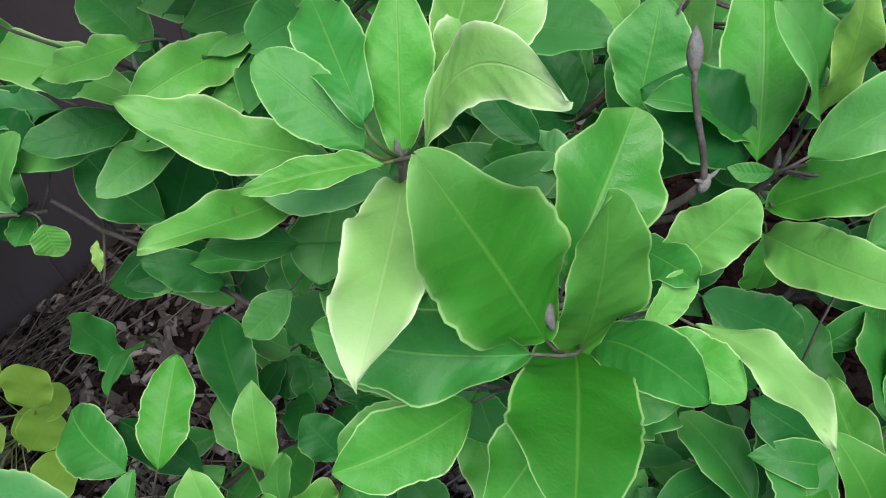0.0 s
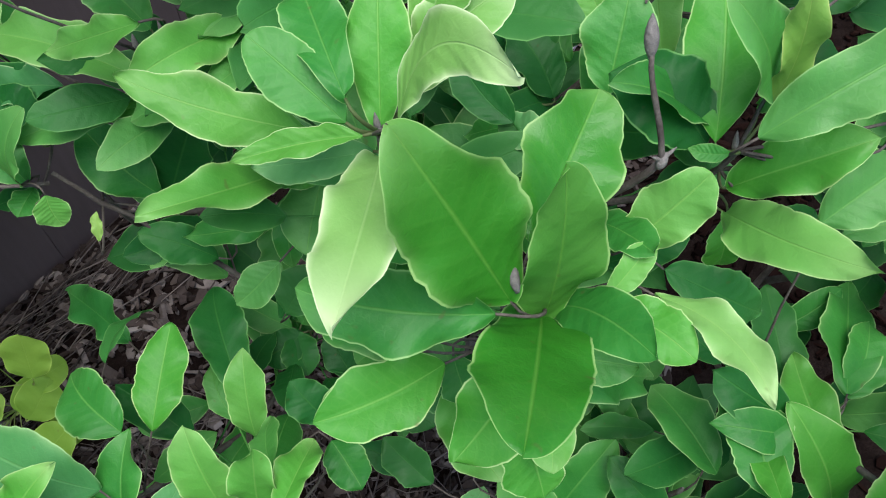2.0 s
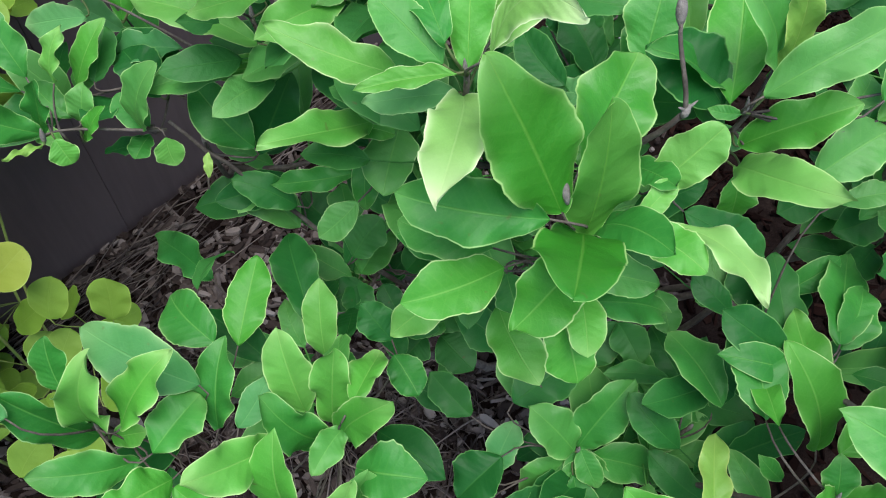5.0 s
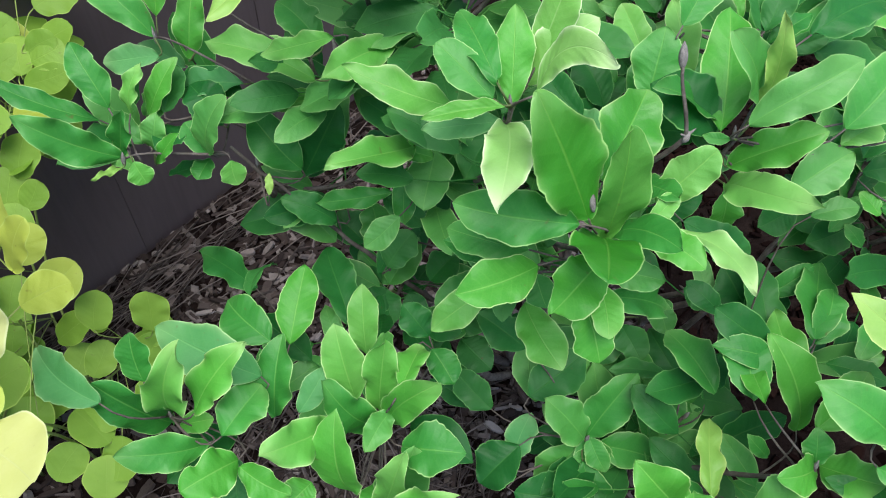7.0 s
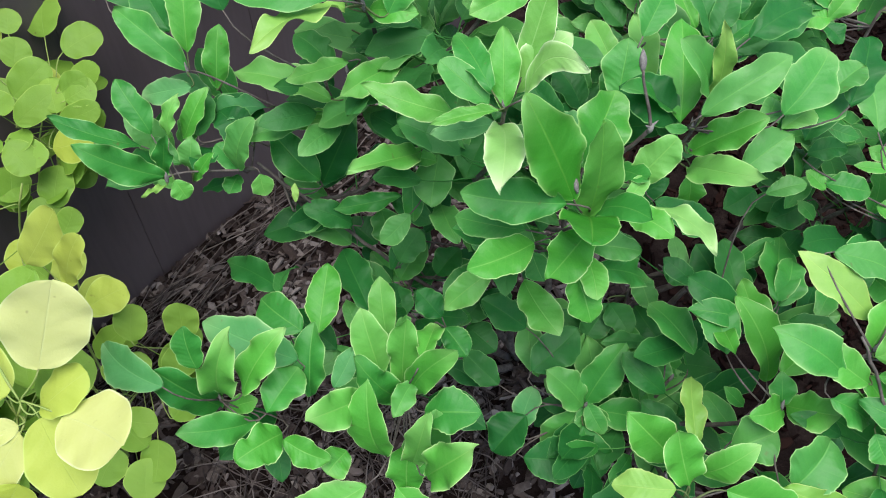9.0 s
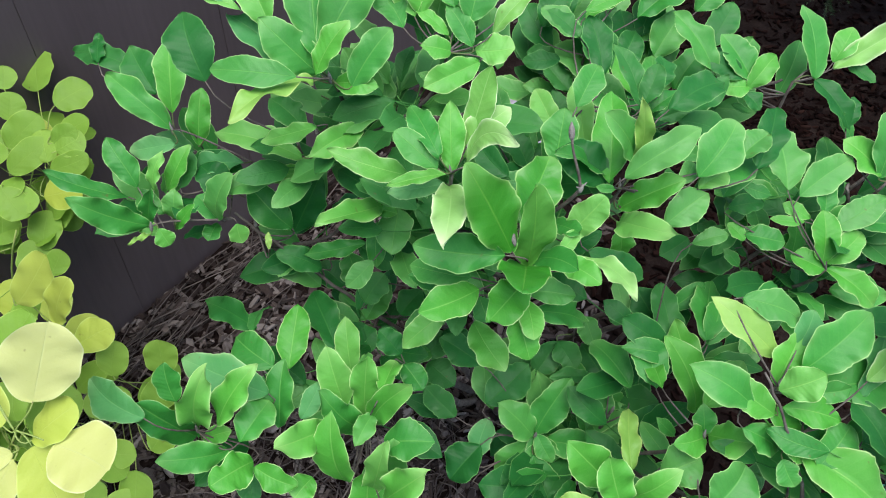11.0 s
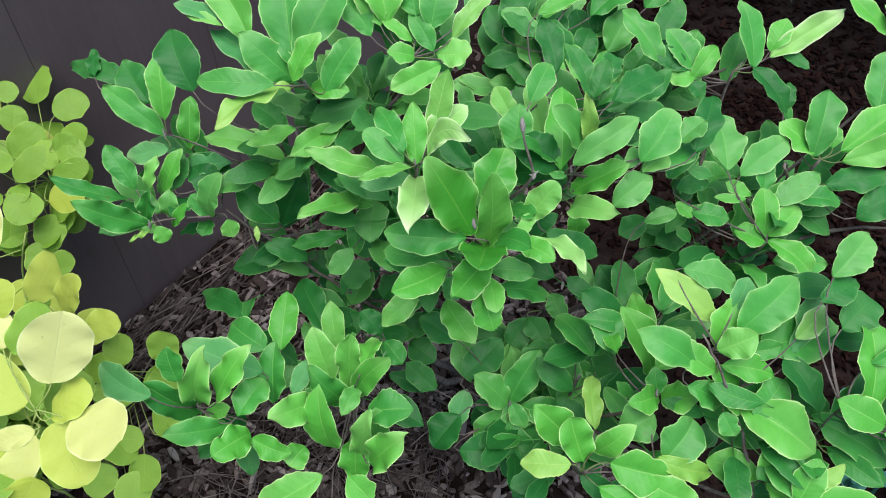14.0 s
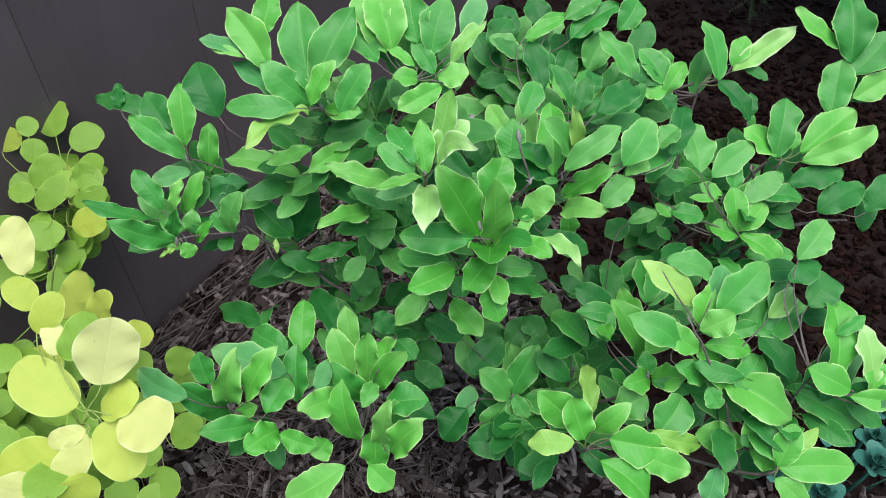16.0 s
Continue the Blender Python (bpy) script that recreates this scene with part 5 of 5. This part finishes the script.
round_leaf(s, (-0.608, 0.342, 0.441), (-0.562, 0.381, 0.478), 0.063, LEMON)
s = bush_stem(-0.720, 0.620, 0.580, 0)
round_leaf(s, (-0.764, 0.511, 0.489), (-0.766, 0.561, 0.537), 0.061, LIME)
round_leaf(s, (-0.696, 0.514, 0.490), (-0.689, 0.564, 0.538), 0.061, LIME)
round_leaf(s, (-0.713, 0.476, 0.457), (-0.705, 0.525, 0.505), 0.061, LIME)
round_leaf(s, (-0.683, 0.481, 0.461), (-0.665, 0.513, 0.494), 0.042, LIME)
round_leaf(s, (-0.701, 0.438, 0.425), (-0.695, 0.485, 0.471), 0.057, LIME)
round_leaf(s, (-0.699, 0.663, 0.616), (-0.638, 0.669, 0.625), 0.057, LEMON)
round_leaf(s, (-0.724, 0.635, 0.593), (-0.730, 0.690, 0.646), 0.068, LEMON)
round_leaf(s, (-0.699, 0.629, 0.561), (-0.650, 0.654, 0.587), 0.055, LEMON)
round_leaf(s, (-0.713, 0.393, 0.453), (-0.715, 0.440, 0.499), 0.058, LEMON)
round_leaf(s, (-0.679, 0.287, 0.454), (-0.697, 0.334, 0.501), 0.061, LEMON)
round_leaf(s, (-0.662, 0.328, 0.397), (-0.657, 0.376, 0.443), 0.058, LIME)
round_leaf(s, (-0.694, 0.259, 0.352), (-0.696, 0.312, 0.403), 0.064, LIME)
round_leaf(s, (-0.657, 0.238, 0.333), (-0.644, 0.284, 0.378), 0.058, LIME)
close_stems()


# ---- mulch and straw ----
LOOSE = rough_material("loose_bark", [(0.020, 0.014, 0.012), (0.052, 0.039, 0.034), (0.11, 0.088, 0.079), (0.24, 0.21, 0.195)], 90, 700, 0.9, 0.6, 0.0012, 0.7)
# Red-brown bark, near black because the bed's deep shade is put into it.
SHADED_CHIP = rough_material("shaded_bark_chip", [(0.003, 0.0014, 0.0011), (0.007, 0.003, 0.0025), (0.018, 0.009, 0.007)], 90, 700, 0.95, 0.6, 0.0012, 0.6, True, 0.04)


def build_mulch():
    rng = random.Random(21)
    bark_chips(rng, 15000, -0.05, 0.75, 0.55, 0.62, CHIP, "bark_mulch", "loose brown and grey bark chips on the soil")
    bark_chips(rng, 9000, 1.2, 0.7, 1.2, 0.75, SHADED_CHIP, "dark_mulch", "shredded red-brown bark coloured near black for deep shade")
    straw(rng)
    loose_chips(random.Random(77))


def bark_chips(rng, count, x0, spread_x, y0, spread_y, material, name, label):
    verts, faces = [], []
    for _ in range(count):
        x, y = rng.gauss(x0, spread_x), rng.gauss(y0, spread_y)
        if (Vector((x, y, 0)) - FENCE_START).dot(FENCE_OUT) < 0.0:
            continue
        # Chips in the back right corner take the shade-coloured bark.
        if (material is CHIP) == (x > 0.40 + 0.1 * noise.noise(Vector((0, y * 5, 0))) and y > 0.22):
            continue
        a, l, w, t = rng.uniform(0, 6.28), rng.choice((0.006, 0.011, 0.018, 0.026)) * rng.uniform(0.7, 1.2), rng.choice((0.003, 0.006, 0.011)) * rng.uniform(0.7, 1.2), rng.uniform(0.001, 0.004)
        m = Matrix.Translation((x, y, hill(x, y) + rng.uniform(0.0, 0.010))) @ Euler((rng.gauss(0, 0.4), rng.gauss(0, 0.4), a)).to_matrix().to_4x4()
        ring = [(-l, -w * rng.uniform(0.4, 1)), (0, -w), (l, -w * rng.uniform(0.2, 0.9)), (l * rng.uniform(0.7, 1.2), w * rng.uniform(0.2, 0.9)), (0, w * rng.uniform(0.7, 1)), (-l * rng.uniform(0.7, 1.1), w * 0.5)]
        k = len(verts)
        verts += [m @ Vector((px, py, -t)) for px, py in ring] + [m @ Vector((px * 0.9, py * 0.9, t + rng.uniform(0, 0.001))) for px, py in ring]
        faces += [tuple(k + 6 + i for i in range(6)), tuple(k + 5 - i for i in range(6))]
        faces += [(k + i, k + (i + 1) % 6, k + 6 + (i + 1) % 6, k + 6 + i) for i in range(6)]
    tagged(new(name, mesh_of(name, verts, faces, material, smooth=False)), label, "mulch", kind="stuff")


def loose_chips(rng):
    """The larger pieces of bark that lie on top of the mulch."""
    ground = bpy.data.objects["ground"]
    shapes = []
    for _ in range(9):
        l, w, t = rng.uniform(0.010, 0.024), rng.uniform(0.005, 0.011), rng.uniform(0.0015, 0.0035)
        ring = [(-l, -w * rng.uniform(0.3, 0.9)), (-l * 0.3, -w), (l * 0.6, -w * rng.uniform(0.7, 1)), (l, -w * rng.uniform(0.1, 0.6)), (l * rng.uniform(0.7, 1.1), w * rng.uniform(0.3, 0.9)), (0, w * rng.uniform(0.7, 1)), (-l * rng.uniform(0.7, 1.1), w * rng.uniform(0.3, 0.8))]
        n = len(ring)
        verts = [(px, py, -t) for px, py in ring] + [(px * 0.88, py * 0.85, t + rng.uniform(0, 0.002)) for px, py in ring]
        faces = [tuple(range(n, 2 * n)), tuple(range(n - 1, -1, -1))] + [(i, (i + 1) % n, n + (i + 1) % n, n + i) for i in range(n)]
        shapes.append(mesh_of("bark_chip", verts, faces, LOOSE, smooth=False))
    for _ in range(290):
        x, y = rng.uniform(-0.66, 0.30), rng.uniform(-0.20, 0.80)
        if (Vector((x, y, 0)) - FENCE_START).dot(FENCE_OUT) < 0.03:
            continue
        ob = part("bark_chip", rng.choice(shapes), ground)
        ob.matrix_basis = Matrix.Translation((x, y, hill(x, y) + 0.013)) @ Euler((rng.gauss(0, 0.18), rng.gauss(0, 0.18), rng.uniform(0, 6.28))).to_matrix().to_4x4()


def straw(rng):
    verts, faces = [], []
    for i in range(620):
        if i < 170:
            along = rng.uniform(-0.25, 0.75)
            p = FENCE_START + FENCE_WAY * along + FENCE_OUT * abs(rng.gauss(0.03, 0.10)) + Vector((0, 0, 0.014))
            a = math.atan2(FENCE_WAY.y, FENCE_WAY.x) + rng.gauss(0, 0.24)
        else:
            p = Vector((rng.uniform(-0.55, 0.05), rng.uniform(0.05, 0.5), 0.014))
            a = rng.uniform(0, 6.28)
        l = rng.uniform(0.05, 0.19) if i < 170 else rng.uniform(0.025, 0.10)
        d = Vector((math.cos(a), math.sin(a), rng.uniform(-0.1, 0.2)))
        if (p + d * l - FENCE_START).dot(FENCE_OUT) < 0.012 or (p - d * l - FENCE_START).dot(FENCE_OUT) < 0.012:
            continue
        bow = Vector((rng.gauss(0, 0.006), rng.gauss(0, 0.006), rng.uniform(0, 0.012)))
        p = p + Vector((0, 0, hill(p.x, p.y)))
        r = rng.uniform(0.0005, 0.0018)
        tube(verts, faces, [p - d * l, p + bow, p + d * l], [r, r, r * 0.6], 4)
    tagged(new("dry_straw", mesh_of("dry_straw", verts, faces, STRAW)), "dead grey-brown stalks and straw lying on mulch", "straw", kind="stuff")


build_mulch()


# ---- plastic sack ----
def build_sack():
    m, nt, bsdf = base_material("white_plastic")
    crease = noise_node(nt, 16.0, 6.0, 0.6)
    r = ramp(nt.nodes, [(0.3, (0.18, 0.17, 0.20)), (0.6, (0.31, 0.30, 0.345))])
    nt.links.new(crease, r.inputs[0])
    nt.links.new(r.outputs[0], bsdf.inputs["Base Color"])
    bsdf.inputs["Roughness"].default_value = 0.45
    bump = nt.nodes.new("ShaderNodeBump")
    bump.inputs["Strength"].default_value, bump.inputs["Distance"].default_value = 0.8, 0.006
    nt.links.new(crease, bump.inputs["Height"])
    nt.links.new(bump.outputs[0], bsdf.inputs["Normal"])
    place = Matrix.Translation((0.17, 1.38, 0.0)) @ Matrix.Rotation(radians(62), 4, "Z")
    nx, ny = 44, 22
    top = []
    for j in range(ny + 1):
        for i in range(nx + 1):
            u, v = 2 * i / nx - 1, 2 * j / ny - 1
            swell = max(0.0, (1 - u ** 4) * (1 - v ** 4)) ** 0.5
            z = 0.012 + swell * (0.05 + 0.022 * noise.noise(Vector((u * 3.2, v * 2.2, 1.0))) + 0.012 * noise.noise(Vector((u * 9, v * 7, 3.0))))
            top.append(place @ Vector((0.33 * u * (1 + 0.05 * math.sin(5 * v)), 0.085 * v * (1 + 0.08 * math.sin(4 * u)), z)))
    w, k = nx + 1, len(top)
    verts = top + [Vector((p.x, p.y, 0.004)) for p in top]
    faces = []
    for j in range(ny):
        for i in range(nx):
            a = j * w + i
            faces += [(a, a + 1, a + w + 1, a + w), (k + a + w, k + a + w + 1, k + a + 1, k + a)]
    rim = [i for i in range(w)] + [j * w + nx for j in range(1, ny + 1)] + [ny * w + i for i in range(nx - 1, -1, -1)] + [j * w for j in range(ny - 1, 0, -1)]
    faces += [(rim[n - 1], rim[n], k + rim[n], k + rim[n - 1]) for n in range(len(rim))][::1]
    sack = tagged(new("plastic_sack", mesh_of("plastic_sack", verts, faces, m)), "crumpled white plastic sack lying on the mulch", "sack")
    ink = base_material("print_ink")[0]
    ink.node_tree.nodes["Principled BSDF"].inputs["Base Color"].default_value = (0.05, 0.05, 0.055, 1)
    for i, (u, v, l) in enumerate(((-0.62, 0.1, 0.05), (-0.62, 0.3, 0.035), (0.3, 0.0, 0.05))):
        bm = bmesh.new()
        bmesh.ops.create_cube(bm, size=1, matrix=place @ Matrix.Translation((0.33 * u, 0.085 * v, 0.064)) @ Matrix.Diagonal((0.012, l, 0.03, 1)))
        me = bpy.data.meshes.new("print_bar")
        bm.to_mesh(me)
        bm.free()
        me.materials.append(ink)
        part("print_bar", me, sack, "dark printed bar")


build_sack()


# ---- stonecrop ----
def build_stonecrop():
    rng = random.Random(8)
    plant = tagged(new("stonecrop"), "low blue-green stonecrop with fleshy rosettes on mulch", "plant")
    bv, bf, bu = blade((0, 0.006, 0), (0, 0.048, 0.016), 0.030, rng, 0, 0.08, True, 8, 6, Vector((0, -0.2, 1)))
    me = mesh_of("leaf", bv, bf, TEAL, bu)
    for x, y, z in ((0.93, 0.19, 0.14), (0.80, 0.14, 0.12), (0.88, 0.28, 0.12), (1.02, 0.33, 0.13), (1.03, 0.20, 0.16), (0.86, 0.06, 0.13), (0.96, 0.09, 0.15), (0.74, 0.22, 0.09), (1.10, 0.27, 0.14), (0.95, 0.40, 0.10), (0.72, 0.06, 0.10), (1.06, 0.08, 0.13), (0.84, 0.21, 0.10), (0.98, 0.27, 0.10)):
        verts, faces = [], []
        tube(verts, faces, [(0.9 + (x - 0.9) * 0.5, 0.2 + (y - 0.2) * 0.5, -0.01), (0.9 + (x - 0.9) * 0.9, 0.2 + (y - 0.2) * 0.9, z * 0.5), (x, y, z)], [0.005, 0.004, 0.003], 6)
        stem = part("stem", mesh_of("stem", verts, faces, TEAL, [(0.5, 0.5)] * len(verts)), plant)
        for i in range(13):
            ring = i // 5
            ob = part("leaf", me, stem)
            ob.matrix_basis = Matrix.Translation((x, y, z - 0.012 * (2 - ring))) @ Matrix.Rotation(i * 1.2566 + ring * 0.6 + rng.uniform(-0.2, 0.2), 4, "Z") @ Matrix.Rotation(0.25 + 0.45 * ring, 4, "X") @ Matrix.Scale(rng.uniform(0.85, 1.2) * (1.05 - 0.22 * ring), 4)


build_stonecrop()


# ---- juniper ----
def build_juniper():
    rng = random.Random(31)
    plant = tagged(new("juniper"), "dark green juniper, with unseen high fronds added to shade the mulch", "shrub")
    root = Vector((2.3, 2.5, 0.0))
    verts, faces = [], []
    tube(verts, faces, [root + Vector((0, 0, -0.02)), root + Vector((-0.05, -0.05, 0.5)), root + Vector((0.0, 0.05, 1.3))], [0.05, 0.04, 0.02], 9)
    part("trunk", mesh_of("trunk", verts, faces, BARK), plant)
    tips = [Vector((1.30, 2.02, 0.22)), Vector((1.62, 1.25, 0.30)), Vector((1.50, 2.05, 0.35)), Vector((1.75, 1.55, 0.32)), Vector((1.15, 2.5, 0.35))]
    # High fronds beyond view, added only to shade the mulch below.
    tips += [Vector((rng.uniform(0.9, 2.4), rng.uniform(1.3, 2.7), rng.uniform(1.05, 1.5))) for _ in range(30)]
    tips += [Vector((rng.uniform(0.6, 2.9), rng.uniform(1.15, 3.1), rng.uniform(1.0, 1.6))) for _ in range(80)]
    tips += [Vector((rng.uniform(1.9, 2.9), rng.uniform(1.2, 2.2), rng.uniform(0.5, 1.2))) for _ in range(16)]
    for tip in tips:
        verts, faces = [], []
        start = root + Vector((rng.gauss(-0.25, 0.25), rng.gauss(-0.2, 0.25), 0.2 + 0.55 * min(1.0, tip.z / 1.4) + rng.uniform(-0.1, 0.1)))
        pts = curve_points(start, start.lerp(tip, 0.4) + Vector((0, 0, 0.18)), start.lerp(tip, 0.8) + Vector((0, 0, 0.10)), tip, 16)
        tube(verts, faces, pts, [0.009 - 0.0004 * i for i in range(17)], 5)
        for i in range(5, 17):
            for _ in range(5):
                d = ((pts[i] - pts[i - 1]).normalized() * rng.uniform(0.4, 1.0) + Vector((rng.gauss(0, 0.6), rng.gauss(0, 0.6), rng.gauss(0.05, 0.35)))).normalized()
                l = rng.uniform(0.05, 0.13)
                side = d.cross(Vector((0, 0, 1))).normalized()
                for n in range(10):
                    q = pts[i] + d * (l * n / 10)
                    for sgn in (-1, 1):
                        e = (d * 0.8 + side * sgn + Vector((0, 0, rng.uniform(-0.4, 0.6)))).normalized() * rng.uniform(0.010, 0.020)
                        wide = e.cross(d).normalized() * 0.0022
                        k = len(verts)
                        verts += [q - wide, q + wide, q + e]
                        faces.append((k, k + 1, k + 2))
        part("frond", mesh_of("frond", verts, faces, NEEDLE), plant)


build_juniper()
